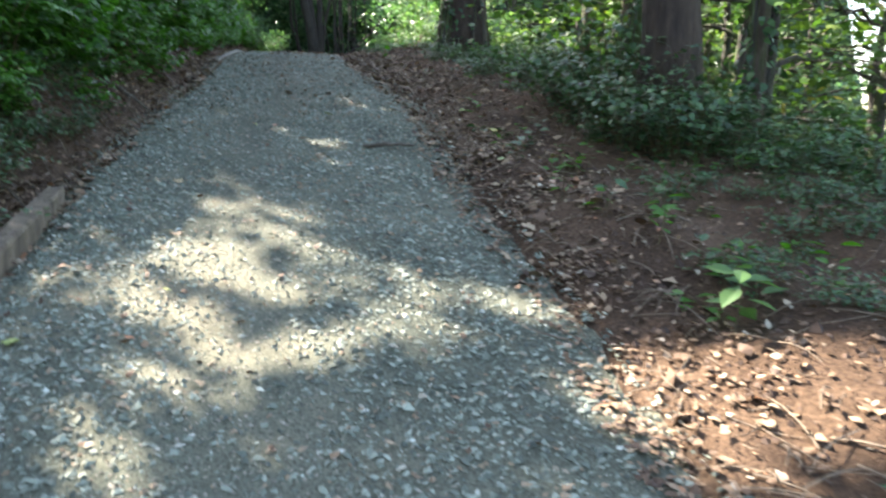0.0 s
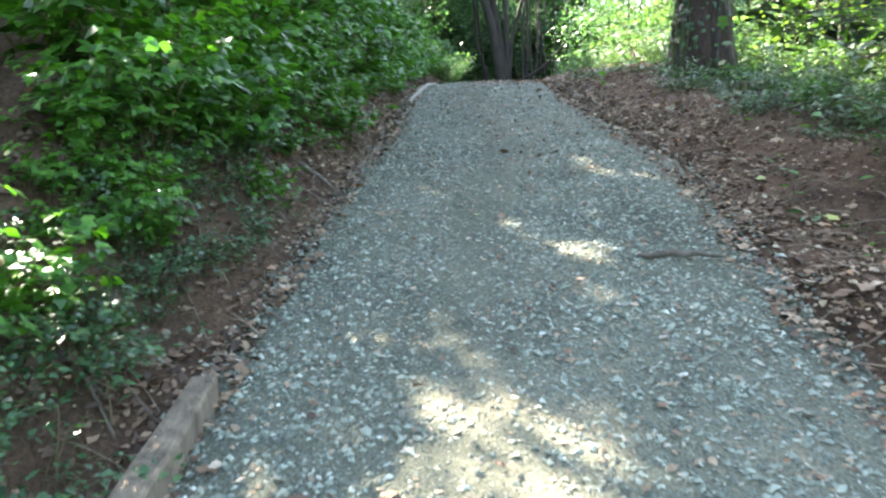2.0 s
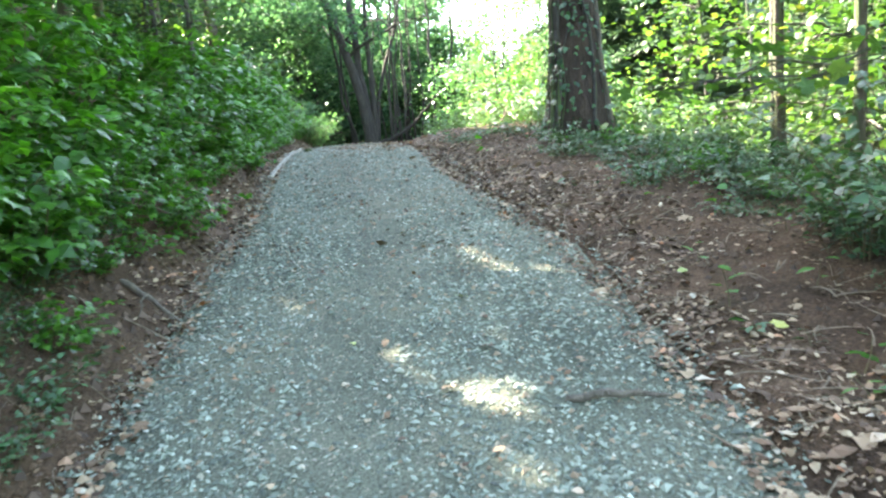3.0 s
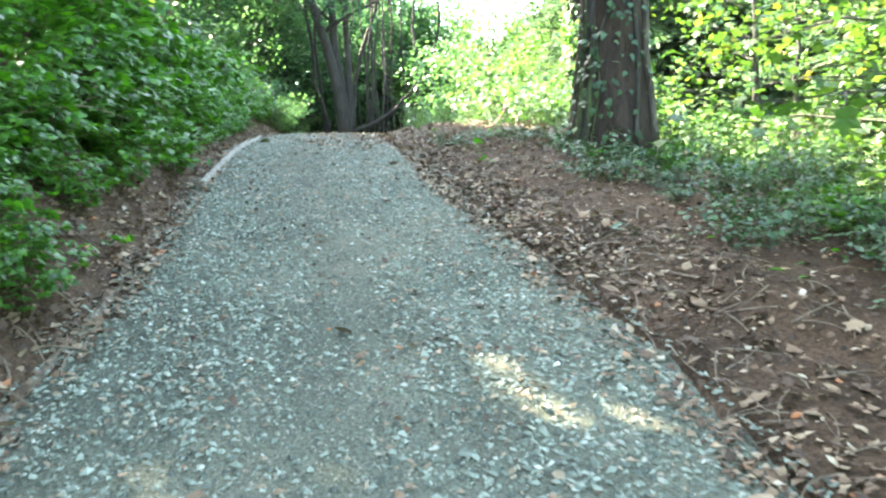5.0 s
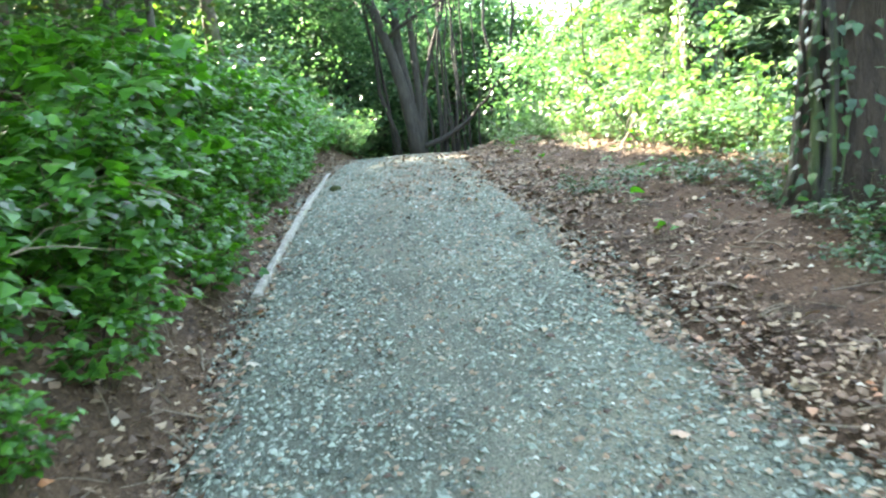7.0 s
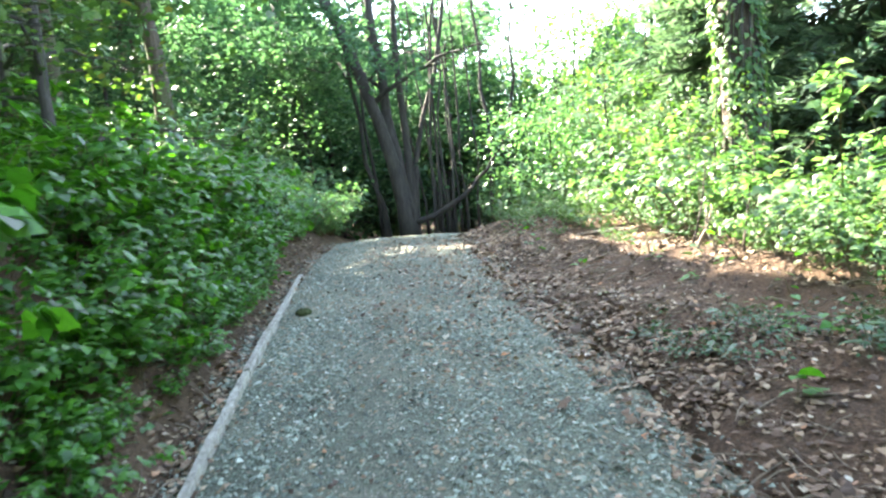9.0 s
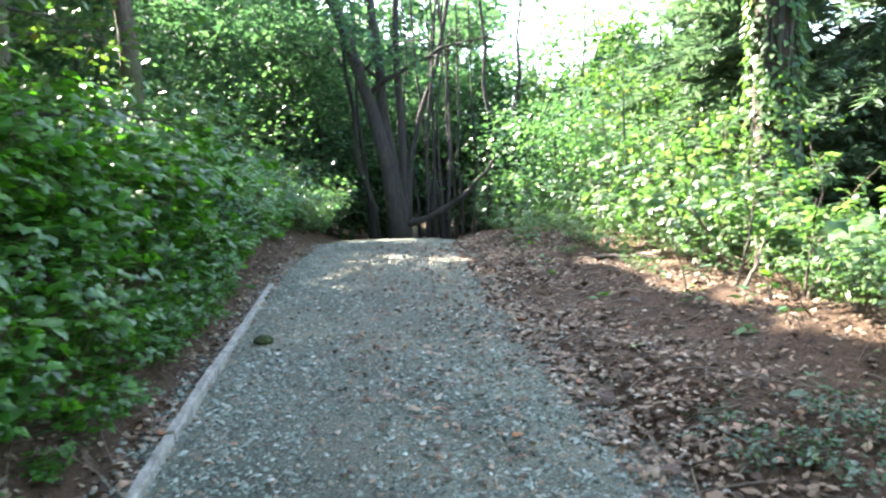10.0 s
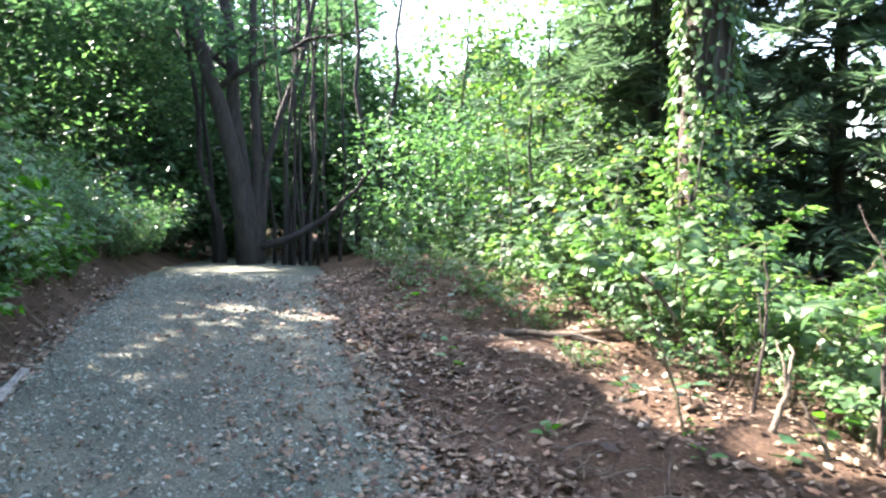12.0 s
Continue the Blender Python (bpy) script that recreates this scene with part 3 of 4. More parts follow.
# ivy and low growth along the shaded shoulder
ivy = [shrub("ivy_clump", "dark glossy ivy trailing over the ground", M_IVY, 16, 0.75, 0.9, 0.032, 0.062, False, IVY, 1.3, 0.05) for _ in range(3)]
spots = spots_in(22, 3.5, 11.5, lambda y: edge_r(y) + rng.uniform(1.6, 2.6), 0.45, 0.85)
spots += spots_in(18, 2, 13, lambda y: edge_r(y) + rng.uniform(2.6, 4.5), 0.45, 0.75)
spots += [(1.25, 5.2, 0.85, 0), (1.75, 5.0, 0.9, 0), (1.45, 5.75, 1.0, 0.1), (1.9, 4.2, 0.5, 0), (2.2, 4.6, 0.6, 0), (2.0, 5.3, 0.8, 0), (1.5, 5.0, 0.9, 0.1), (1.3, 5.5, 1.0, 0.1), (1.65, 5.2, 0.9, 0.2), (1.0, 6.0, 0.7, 0), (1.4, 4.9, 1.0, 0.15), (1.85, 5.1, 1.0, 0.2), (2.3, 5.0, 0.8, 0)]
spots += spots_in(14, 2.2, 7.5, lambda y: edge_l(y) - rng.uniform(0.4, 0.9), 0.5, 0.9)
spots += spots_in(22, 5.5, 12.5, lambda y: edge_r(y) + rng.uniform(1.1, 1.8), 0.35, 0.6)
spots += [(-1.25, 12.9, 0.5, 0), (-1.0, 12.75, 0.55, 0), (-0.75, 12.95, 0.6, 0), (-0.5, 12.6, 0.65, 0), (-0.9, 13.1, 0.45, 0), (-0.3, 12.85, 0.7, 0), (-0.05, 12.5, 0.65, 0), (0.2, 12.9, 0.7, 0), (-1.35, 13.3, 0.35, 0)]
spots += spots_in(16, 2.6, 5.4, lambda y: edge_l(y) - rng.uniform(0.2, 0.5), 0.4, 0.65)
spots += [(0.6 + rng.uniform(0, 1.5), y, rng.uniform(0.35, 0.65), 0) for y in np.linspace(8.4, 11.2, 16)]
spots += spots_in(12, 5.2, 8.6, lambda y: edge_r(y) + rng.uniform(1.3, 2.2), 0.3, 0.5)
spots += [(rng.uniform(1.0, 2.7), y, rng.uniform(0.35, 0.6), 0) for y in np.linspace(2.5, 4.6, 22)]
spots += [(float(edge_r(y)) + rng.uniform(0.9, 1.7), y, rng.uniform(0.45, 0.8), 0) for y in np.linspace(6.2, 11.0, 26)]
plant_out(ivy, spots, "ivy and low growth")
bushes = [shrub("ivy_bush", "dark glossy ivy bush beside the path", M_IVY, 20, 0.95, 0.5, 0.042, 0.068, False, IVY, 0.85, 0.1) for _ in range(2)]
spots = [(1.25, 5.05, 0.6, 0), (1.6, 4.85, 0.7, 0), (1.15, 5.6, 0.8, 0), (1.4, 5.15, 0.85, 0.05), (1.05, 5.25, 0.5, 0), (1.3, 5.75, 1.25, 0.05), (1.2, 6.0, 1.35, 0), (1.35, 6.6, 1.6, 0), (1.0, 6.5, 1.1, 0), (1.95, 4.9, 0.65, 0), (1.75, 5.2, 0.7, 0), (2.3, 5.2, 0.6, 0), (1.4, 6.3, 1.1, 0)]
spots += [(2.5, 5.0, 0.95, 0), (2.9, 5.4, 1.1, 0), (2.35, 4.6, 0.75, 0), (3.2, 5.0, 1.0, 0), (2.75, 4.5, 0.8, 0), (3.1, 4.2, 0.8, 0), (2.6, 3.9, 0.55, 0), (2.0, 4.5, 0.5, 0)]
spots += [(float(edge_r(y)) + rng.uniform(1.8, 3.2), y, rng.uniform(0.5, 0.85), 0) for y in np.linspace(6.8, 11.3, 18)]
spots += [(float(edge_l(y)) - rng.uniform(0.35, 0.75), y, rng.uniform(0.4, 0.62), 0) for y in np.linspace(3.4, 6.8, 15)]
plant_out(bushes, spots, "ivy bushes by the path")

# maple saplings with hanging leaves, backlit, down the open slope
saps = []
for i in range(4):
    saps.append(tree("maple_sapling", "slender maple sapling with backlit yellow-green leaves", (2.6 + 0.5 * i, 6.2 + 1.9 * i, float(ground_z(2.6 + 0.5 * i, 6.2 + 1.9 * i))), 5.5, 0.07, 1.9, (M_BARK_GREY, M_MAPLE), 1150, 0.105,
                     (rng.uniform(-0.06, 0.06), rng.uniform(-0.05, 0.05)), 0.16, 13, False, MAPLE, 0.28, rise=0.1))
for x, y, s in ((-6.2, 15.2, 0.9), (-7.4, 17.6, 1.0), (-5.3, 14.3, 0.75), (2.9, 9.3, 1.05), (4.2, 7.2, 1.1), (3.4, 11.4, 1.1), (5.4, 9.4, 1.2), (5.2, 12.4, 1.2), (2.3, 13.6, 0.8), (6.6, 6.6, 1.3), (6.5, 13.5, 1.3), (3.6, 15.4, 0.9), (7.5, 10.5, 1.4), (-0.5, 20.4, 0.5), (0.4, 18.3, 0.42), (-0.5, 30.5, 1.05), (1.1, 32.0, 1.3), (-1.6, 33.5, 0.7)):
    copy_thing(saps[rng.integers(0, 4)], place(None, x, y, s, -0.05))

# the ivy-clad trunks beside the path
def ivy_trunk(label, base, height, radius, lean, n, bark=M_BARK, leaf=M_IVY, vines=26, blade=1.0):
    root = tagged(new("ivy_covered_tree"), label, "tree")
    root.location = base
    t = np.linspace(0, 1, 16)
    line = np.stack([lean[0] * height * t, lean[1] * height * t, height * t - 0.3], 1) + np.cumsum(rng.normal(0, 0.012, (16, 3)), 0)
    r = radius * (1 - 0.45 * t)
    r[:3] *= (1.7, 1.3, 1.08)
    part("trunk", mesh_np("trunk", *tube(line, r, 14), bark, True), root)
    P, N, A, S = [], [], [], []
    for i in range(vines):
        a0 = i * 0.7 + rng.random() * 0.4
        tt = np.linspace(0.02, 0.9 if i % 3 else 0.6, 26)
        th = a0 + np.cumsum(rng.normal(0, 0.14, 26))
        c = np.stack([np.interp(tt, t, line[:, k]) for k in range(3)], 1)
        rr = np.interp(tt, t, r) + 0.012
        part("ivy_stem", mesh_np("ivy_stem", *tube(c + np.stack([np.cos(th) * rr, np.sin(th) * rr, 0 * rr], 1), (0.007 + 0.012 * (i % 3)) * np.linspace(1.2, 0.5, 26), 5), M_BARK_GREY if i % 4 else M_STICK, True), root, "brown climbing ivy stem")
    for i in range(n):
        k = rng.random() ** 1.1 * 0.95
        th = rng.uniform(0, 2 * math.pi)
        clump = math.sin(3 * th + 31 * k) + math.sin(-2 * th + 17 * k + 1.0) + 0.7 * math.sin(5 * th + 53 * k)
        if rng.random() > (0.95 if clump > 0.35 else 0.22):
            continue
        rr = float(np.interp(k, t, r)) + rng.uniform(0.01, 0.13)
        o = np.array([math.cos(th), math.sin(th), 0])
        P.append(np.array([np.interp(k, t, line[:, c]) for c in range(3)]) + o * rr)
        N.append(o + np.array([0, 0, 0.5]) + rng.normal(0, 0.3, 3))
        A.append(np.array([rng.normal(0, 0.5), rng.normal(0, 0.5), -1]))
        S.append(rng.uniform(0.04, 0.095) * blade)
    tagged(part("ivy_foliage", mesh_np("ivy_foliage", *leaves(np.array(P), np.array(N), np.array(A), np.array(S), IVY), leaf), root, "small green ivy leaves"), kind="stuff")
    return root


def gz_at(x, y):
    return float(ground_z(x, y))


ivy_trunk("thick trunk wrapped in ivy beside the path", (0.28, 11.55, gz_at(0.28, 11.55)), 9, 0.29, (0.0, 0.01), 5000, M_BARK_RED, vines=15, blade=0.85)
ivy_trunk("slim stem overgrown with ivy in the shade", (1.62, 6.6, gz_at(1.62, 6.6)), 7, 0.06, (-0.01, 0.0), 1500, vines=6)
ivy_trunk("slim stem overgrown with ivy in the shade", (2.5, 6.1, gz_at(2.5, 6.1)), 7, 0.07, (0.01, 0.0), 1600, vines=6)
ivy_trunk("slim dark stem among backlit leaves", (1.95, 8.5, gz_at(1.95, 8.5)), 6, 0.045, (0.02, 0.0), 500, vines=3)
ivy_trunk("slim dark stem among backlit leaves", (1.75, 9.4, gz_at(1.75, 9.4)), 6, 0.04, (-0.02, 0.01), 400, vines=3)
# sunlight on this ivy is put into the colour: paler M_SUNNY leaves
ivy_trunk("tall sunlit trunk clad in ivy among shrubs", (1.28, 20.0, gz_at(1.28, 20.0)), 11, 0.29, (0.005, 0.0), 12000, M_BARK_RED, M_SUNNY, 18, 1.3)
tree("bare_trunk_tree", "brown bare trunk beside an ivy-clad one", (1.66, 20.5, gz_at(1.66, 20.5)), 11, 0.17, 3.0, (M_BARK, M_CANOPY), 3000, 0.16, (0.01, 0.02), 0.45)
tree("cedar_trunk_tree", "reddish brown trunk rising out of dark ivy", (1.62, 5.5, gz_at(1.62, 5.5)), 11, 0.21, 3.4, (M_BARK_RED, M_CANOPY), 6500, 0.19, (0.0, 0.0), 0.35)

# the great many-stemmed tree past the crest
tree("multi_stemmed_tree", "dark old tree with many stems at the crest", (-4.15, 25.0, gz_at(-4.15, 25.0)), 12, 0.2, 3.0, (M_BARK_DARK, M_CANOPY), 13000, 0.17, low=0.3, limbs=36, rise=0.35,
     stems=[(-0.34, -0.02, 0.85, 0, 0), (-0.12, 0.03, 0.72, 0.03, 0.02), (-0.24, 0.05, 0.5, -0.1, 0.1), (0.06, 0.06, 0.5, 0.06, 0.05), (0.16, 0.0, 0.34, 0.1, 0.1), (0.1, 0.05, 0.19, 0.5, 0.2), (-0.24, 0.1, 0.3, -0.55, 0.5), (-0.12, 0.1, 0.24, -0.75, 0.9),
            (0.03, 0.06, 0.18, 0.66, 0.2), (0.0, 0.0, 0.16, 0.58, 0.5), (0.05, 0.0, 0.15, 0.82, 0.1), (-0.03, 0.0, 0.17, 0.95, 0.3), (0.02, 0.0, 0.15, 1.2, 0.6), (-0.04, 0.0, 0.15, 1.05, 0.9), (-0.01, 0.0, 0.3, 1.75, 1.7), (0.01, 0.0, 0.27, 2.15, 1.6),
            (0.0, 0.02, 0.13, 1.45, 0.4), (-0.05, 0.0, 0.14, 0.3, 0.7), (-0.06, 0.0, 0.13, 0.75, 0.7)], low_limb=(2.1, -0.3, 1.9))

# shade trees on the uphill side, whose crowns hang over the path
# added by the sun's direction: crowns, mostly out of view, throw the path's shade
SHADE = [(-6.4, 3.4, 9), (-7.9, 7.1, 10), (-6.0, 11.0, 10), (-8.6, 11.6, 11), (-8.0, 15.6, 11), (-6.6, 19.0, 11), (-10.5, 15.0, 12), (-10.6, 19.5, 12), (-5.3, 8.3, 8.5), (-9.5, 23.5, 12), (-16.5, 35, 14), (-11.0, 27.3, 12), (-6.6, 6.2, 9), (-10.0, 8.6, 11), (-8.9, 18.6, 9.5), (-7.2, 17.4, 8)]
for x, y, h in SHADE:
    tree("shade_tree", "slim tree added for shade, with a spreading green crown", (x, y, gz_at(x, y)), h, 0.13, 4.2, (M_BARK, M_CANOPY), 8600, 0.24, (rng.uniform(-0.03, 0.06), rng.uniform(-0.05, 0.05)), 0.4, 12, True, BLADE, 0.55)

# woodland all round
woods = [tree("woodland_tree", "woodland tree with a dark trunk and leafy crown", (-9 + 4.6 * i, 34.0 + (i % 2) * 4, gz_at(-9 + 4.6 * i, 34.0 + (i % 2) * 4)), (11, 11, 6, 11)[i], 0.15, 3.6, (M_BARK_DARK, M_CANOPY), 4600, 0.33, (0, 0), 0.12, 14, False, BLADE, 0.6) for i in range(4)]
for i in range(64):
    a = i * 2.399
    d = 20 + 30 * ((i * 0.618) % 1)
    x, y = -3 + math.cos(a) * d, 13 + math.sin(a) * d
    bearing = math.degrees(math.atan2(x + 3, y - 13))
    if not -62 < bearing < 40 or -6 < bearing < 10 or x > 8 and y < 22 or -70 < bearing < -8 and d < 34 or x > -2 and y < 40 and d < 30:
        continue
    copy_thing(woods[i % 4], place(None, x, y, rng.uniform(0.85, 1.25), -0.1))
for x, y, s in ((-5.6, 31, 0.8), (-6.4, 28.4, 0.55), (-3.6, 29.6, 0.62), (-2.5, 31.5, 0.6), (-3.6, 36, 0.6), (-3.2, 33, 0.5), (-7.5, 29, 0.6), (-11, 27, 0.6), (-9.5, 31, 0.6), (-18, 25, 1.0), (-17, 31, 1.0), (-20, 34, 1.2), (-14, 43, 1.5), (-8, 46, 1.6), (-20, 40, 1.5), (-26, 36, 1.5), (-11, 50, 1.7), (-12.5, 26.5, 0.62), (-10.5, 24.5, 0.5), (-14.5, 29, 0.7), (-9.2, 22.3, 0.42), (-13, 23.5, 0.55), (-13, 17.5, 0.85), (-12, 14.5, 0.8), (2.6, 36, 0.7), (0.2, 40, 0.5)):
    copy_thing(woods[rng.integers(0, 4)], place(None, x, y, s, -0.1))
for x, y, h in ((2.4, 24.2, 10), (4.6, 22.6, 11), (6.6, 20.2, 10), (3.9, 27.5, 12), (3.2, 30.5, 11), (8.6, 24.5, 12), (6.3, 16.8, 9)):
    conifer("dark conifer with drooping layered sprays", (x, y, gz_at(x, y)), h, 0.16, 3.0, 26, 3.4)
for x, y, h, r in ((-0.9, 25.4, 2.9, 1.5), (0.5, 26.4, 3.4, 1.7), (-6.6, 27.0, 4.2, 2.0)):
    tree("blue_green_tree", "small blue-green tree beside the path edge", (x, y, gz_at(x, y)), h, 0.07, r, (M_BARK_GREY, M_HEDGE), 4200, 0.12, (-0.04, 0), 0.1, 16, False, BLADE, 0.32, rise=0.4)

# the far edge of the wood: an uneven wall of crowns, open to the sky above the trail and down the slope
def far_top(bearing):
    return np.interp(bearing, [-180, -150, -100, -20, -9, -4, 1, 4, 9, 34, 37, 95, 110, 180], [16, 18, 24, 24, 20, 12.5, 10.5, 12, 18.5, 17, 1.5, 1.5, 14, 16])


bearings = np.arange(-180, 180.1, 0.75)
shelves = np.linspace(0, 1, 26)
gb, gs = np.meshgrid(bearings, shelves)
far_r = 62 + 2.6 * wave(gb * 0.35, gs * 8, 1.1, 0.4) + 1.8 * wave(gb * 0.9, gs * 14, 1.3, 1.9) + 5 * gs ** 2
far_x, far_y = -3 + far_r * np.sin(np.radians(gb)), 13 + far_r * np.cos(np.radians(gb))
far_base = ground_z(far_x[0], far_y[0]) - 1.5
far_peak = np.maximum(far_top(gb[0]) * (1 + 0.12 * wave(gb[0], gb[0], 0.35, 0.2) + 0.07 * wave(gb[0], gb[0], 1.1, 1.2)), far_base + 1)
far_z = far_base[None] + (far_peak - far_base)[None] * gs + 0.5 * wave(gb * 0.8, gs * 11, 1.7, 0.7) * (gs > 0)
nb = len(bearings)
bi = (np.arange(len(shelves) - 1)[:, None] * nb + np.arange(nb - 1)[None]).ravel()
far_wall = np.stack([far_x, far_y, far_z], -1).reshape(-1, 3)
tagged(new("far_woods", mesh_np("far_woods", far_wall, np.stack([bi, bi + 1, bi + nb + 1, bi + nb], 1), M_FAR, True)), "distant dark green woodland closing the view", "woodland", kind="stuff")
pick = far_wall[rng.integers(0, len(far_wall), 26000)]
pick = pick + rng.normal(0, 1, (26000, 3)) * np.array([1.0, 1.0, 0.8])
inward = unit(np.array([[-3.0, 13.0, 0.0]]) - pick * np.array([1, 1, 0]))
pick = pick + inward * rng.uniform(0, 2.5, (26000, 1))
tagged(new("far_leaf_clumps", mesh_np("far_leaf_clumps", *leaves(pick, inward + rng.normal(0, 0.6, (26000, 3)) + np.array([0, 0, 0.8]), rng.normal(0, 1, (26000, 3)), rng.uniform(0.4, 1.0, 26000), BLADE), M_CANOPY)), "leafy outer sprays of the distant woodland", "woodland", kind="stuff")

tree("sunlit_tree", "airy young tree with pale sunlit leaves", (1.7, 28.5, gz_at(1.7, 28.5)), 8.5, 0.08, 2.0, (M_BARK_GREY, M_SUNNY), 3600, 0.17, (0.02, 0), 0.25, 14, False, BLADE, 0.4, rise=0.4)
tree("sunlit_tree", "airy young tree with pale sunlit leaves", (-0.3, 30.0, gz_at(-0.3, 30.0)), 8.5, 0.07, 1.9, (M_BARK_GREY, M_SUNNY), 2600, 0.17, (0.03, 0), 0.3, 12, False, BLADE, 0.4, rise=0.5)

# timber edging let into the uphill side of the path
def timber(label, a, b, width, height, lift, mat):
    a, b = np.array(a), np.array(b)
    n = 14
    t = np.linspace(0, 1, n)
    line = a * (1 - t)[:, None] + b * t[:, None]
    d = unit((b - a)[None])[0]
    side = np.array([-d[1], d[0]])
    v, f = [], []
    prof = [(-0.5, -1), (-0.5, 0.86), (-0.4, 1), (0.4, 1), (0.5, 0.86), (0.5, -1)]
    for i in range(n):
        z = float(trail_z(line[i, 1])) + lift
        for u, w in prof:
            q = line[i] + side * u * width + rng.normal(0, 0.003, 2)
            v.append((*q, z + (height if w > 0 else 0.18) * w + rng.normal(0, 0.003)))
    k = len(prof)
    for i in range(n - 1):
        for j in range(k):
            p, q = i * k + j, i * k + (j + 1) % k
            f.append((p, q, q + k, p + k))
    me = bpy.data.meshes.new("timber")
    me.from_pydata(v, [], f + [tuple(range(k))[::-1], tuple(range((n - 1) * k, n * k))])
    me.materials.append(mat)
    return tagged(new("timber_edging", me), label, "edging", "timber edging of the path")


timber("weathered squared timber edging the gravel", (-1.46, 0.4), (-2.1, 4.05), 0.1, 0.12, 0.0, M_TIMBER)
timber("pale old board half buried in leaf litter", (-2.63, 7.05), (-2.85, 8.6), 0.028, 0.022, -0.004, M_TIMBER)
timber("pale weathered board edging the gravel", (-3.26, 10.95), (-3.62, 13.2), 0.045, 0.05, 0.0, M_PALE_BOARD)
timber("pale weathered board edging the gravel", (-3.63, 13.23), (-3.86, 14.5), 0.045, 0.05, 0.0, M_PALE_BOARD)
timber("pale weathered board half hidden by leaves", (-3.87, 14.53), (-4.35, 17.0), 0.045, 0.04, 0.0, M_PALE_BOARD)

# ---- loose stuff on the ground ----
OCTA = (np.array([(1, 0, 0), (-1, 0, 0), (0, 1, 0), (0, -1, 0), (0, 0, 1), (0, 0, -1)], float), np.array([(0, 2, 4), (2, 1, 4), (1, 3, 4), (3, 0, 4)]))


def stones(n, y0, y1, s0, s1, tread=False):
    """Crushed rock; on the trodden line only fine grit is left."""
    y = rng.uniform(y0, y1, n)
    u = rng.uniform(-0.02, 1.03, n) if not tread else rng.normal(0.45, 0.1, n) + 0.06 * np.sin(y * 0.9)
    if not tread:
        worn = np.exp(-((u - 0.45 - 0.06 * np.sin(y * 0.9)) / 0.11) ** 2)
        keep = rng.random(n) > 0.75 * worn
        y, u = y[keep], u[keep]
    m = len(y)
    x = edge_l(y) * (1 - u) + edge_r(y) * u + rng.normal(0, 0.03, m)
    size = s0 + (s1 - s0) * rng.random(m) ** 2
    v = OCTA[0][None] * rng.uniform(0.45, 1.2, (m, 6, 1)) + rng.normal(0, 0.12, (m, 6, 3))
    v *= np.array([1, 0.8, 0.55])
    a = rng.uniform(0, 2 * np.pi, m)
    ca, sa = np.cos(a)[:, None], np.sin(a)[:, None]
    vx, vy = v[:, :, 0] * ca - v[:, :, 1] * sa, v[:, :, 0] * sa + v[:, :, 1] * ca
    vz = v[:, :, 2] + rng.uniform(-0.5, 0.5, (m, 1)) * vx
    p = np.stack([x, y, surface_z(x, y) + 0.12 * size], 1)
    vv = p[:, None] + size[:, None, None] * np.stack([vx, vy, vz], -1)
    return vv.reshape(-1, 3), (OCTA[1][None] + (np.arange(m) * 6)[:, None, None]).reshape(-1, 3)


gravel = Pile()
gravel.add(*stones(84000, 0.5, 14.5, 0.006, 0.023))
gravel.add(*stones(8500, 0.5, 14.5, 0.014, 0.03))
gravel.add(*stones(15000, 14.5, 22, 0.01, 0.026))
tagged(new("gravel", gravel.mesh("gravel", M_STONE)), "angular blue-grey crushed rock on the path", "gravel", kind="stuff")

grit = Pile()
grit.add(*stones(15000, 0.5, 17, 0.005, 0.012, True))
tagged(new("grit", grit.mesh("grit", M_GRIT)), "fine tan grit trodden along the path's middle", "gravel", kind="stuff")

CURL = (np.array([(0, 0, 0), (0.32, 0.3, 0.12), (0.22, 0.62, 0.16), (0, 1, 0.1), (-0.26, 0.6, 0.06), (-0.34, 0.28, 0.16)]), np.array([(0, 1, 5), (1, 2, 5), (2, 4, 5), (2, 3, 4)]))


def litter(n, x_of, y0, y1, s0, s1):
    y = rng.uniform(y0, y1, n)
    x = x_of(y, n)
    drift = rng.random(n) < np.clip(0.72 + 0.8 * wave(x, y, 3.3, 0.9) + 0.5 * wave(x, y, 8.1, 2.2), 0.3, 1)
    x, y = x[drift], y[drift]
    n = len(x)
    p = np.stack([x, y, surface_z(x, y) + 0.012], 1)
    nrm = rng.normal(0, 0.3, (n, 3)) + np.array([0, 0, 1.0])
    return leaves(p, nrm, rng.normal(0, 1, (n, 3)) * np.array([1, 1, 0.2]), rng.uniform(s0, s1, n), CURL)


heap = Pile()
heap.add(*litter(15000, lambda y, n: edge_r(y) + np.abs(rng.normal(0.05, 0.38, n)) - 0.14, 1, 22, 0.012, 0.055))
heap.add(*litter(500, lambda y, n: edge_r(y) + np.abs(rng.normal(0.15, 0.5, n)) - 0.1, 1, 22, 0.06, 0.11))
heap.add(*litter(3000, lambda y, n: edge_r(y) + rng.uniform(0.1, 2.8, n), 0.5, 9, 0.01, 0.04))
heap.add(*litter(6500, lambda y, n: edge_r(y) + rng.uniform(0, 2.3, n), 8.5, 21, 0.01, 0.045))
heap.add(*litter(3500, lambda y, n: edge_l(y) - rng.uniform(0, 1.3, n), 1.5, 12, 0.015, 0.07))
heap.add(*litter(4500, lambda y, n: edge_r(y) + rng.exponential(0.22, n) - 0.2, 8, 21, 0.015, 0.065))
heap.add(*litter(7000, lambda y, n: edge_l(y) - rng.exponential(0.25, n) + 0.12, 1, 21, 0.015, 0.065))
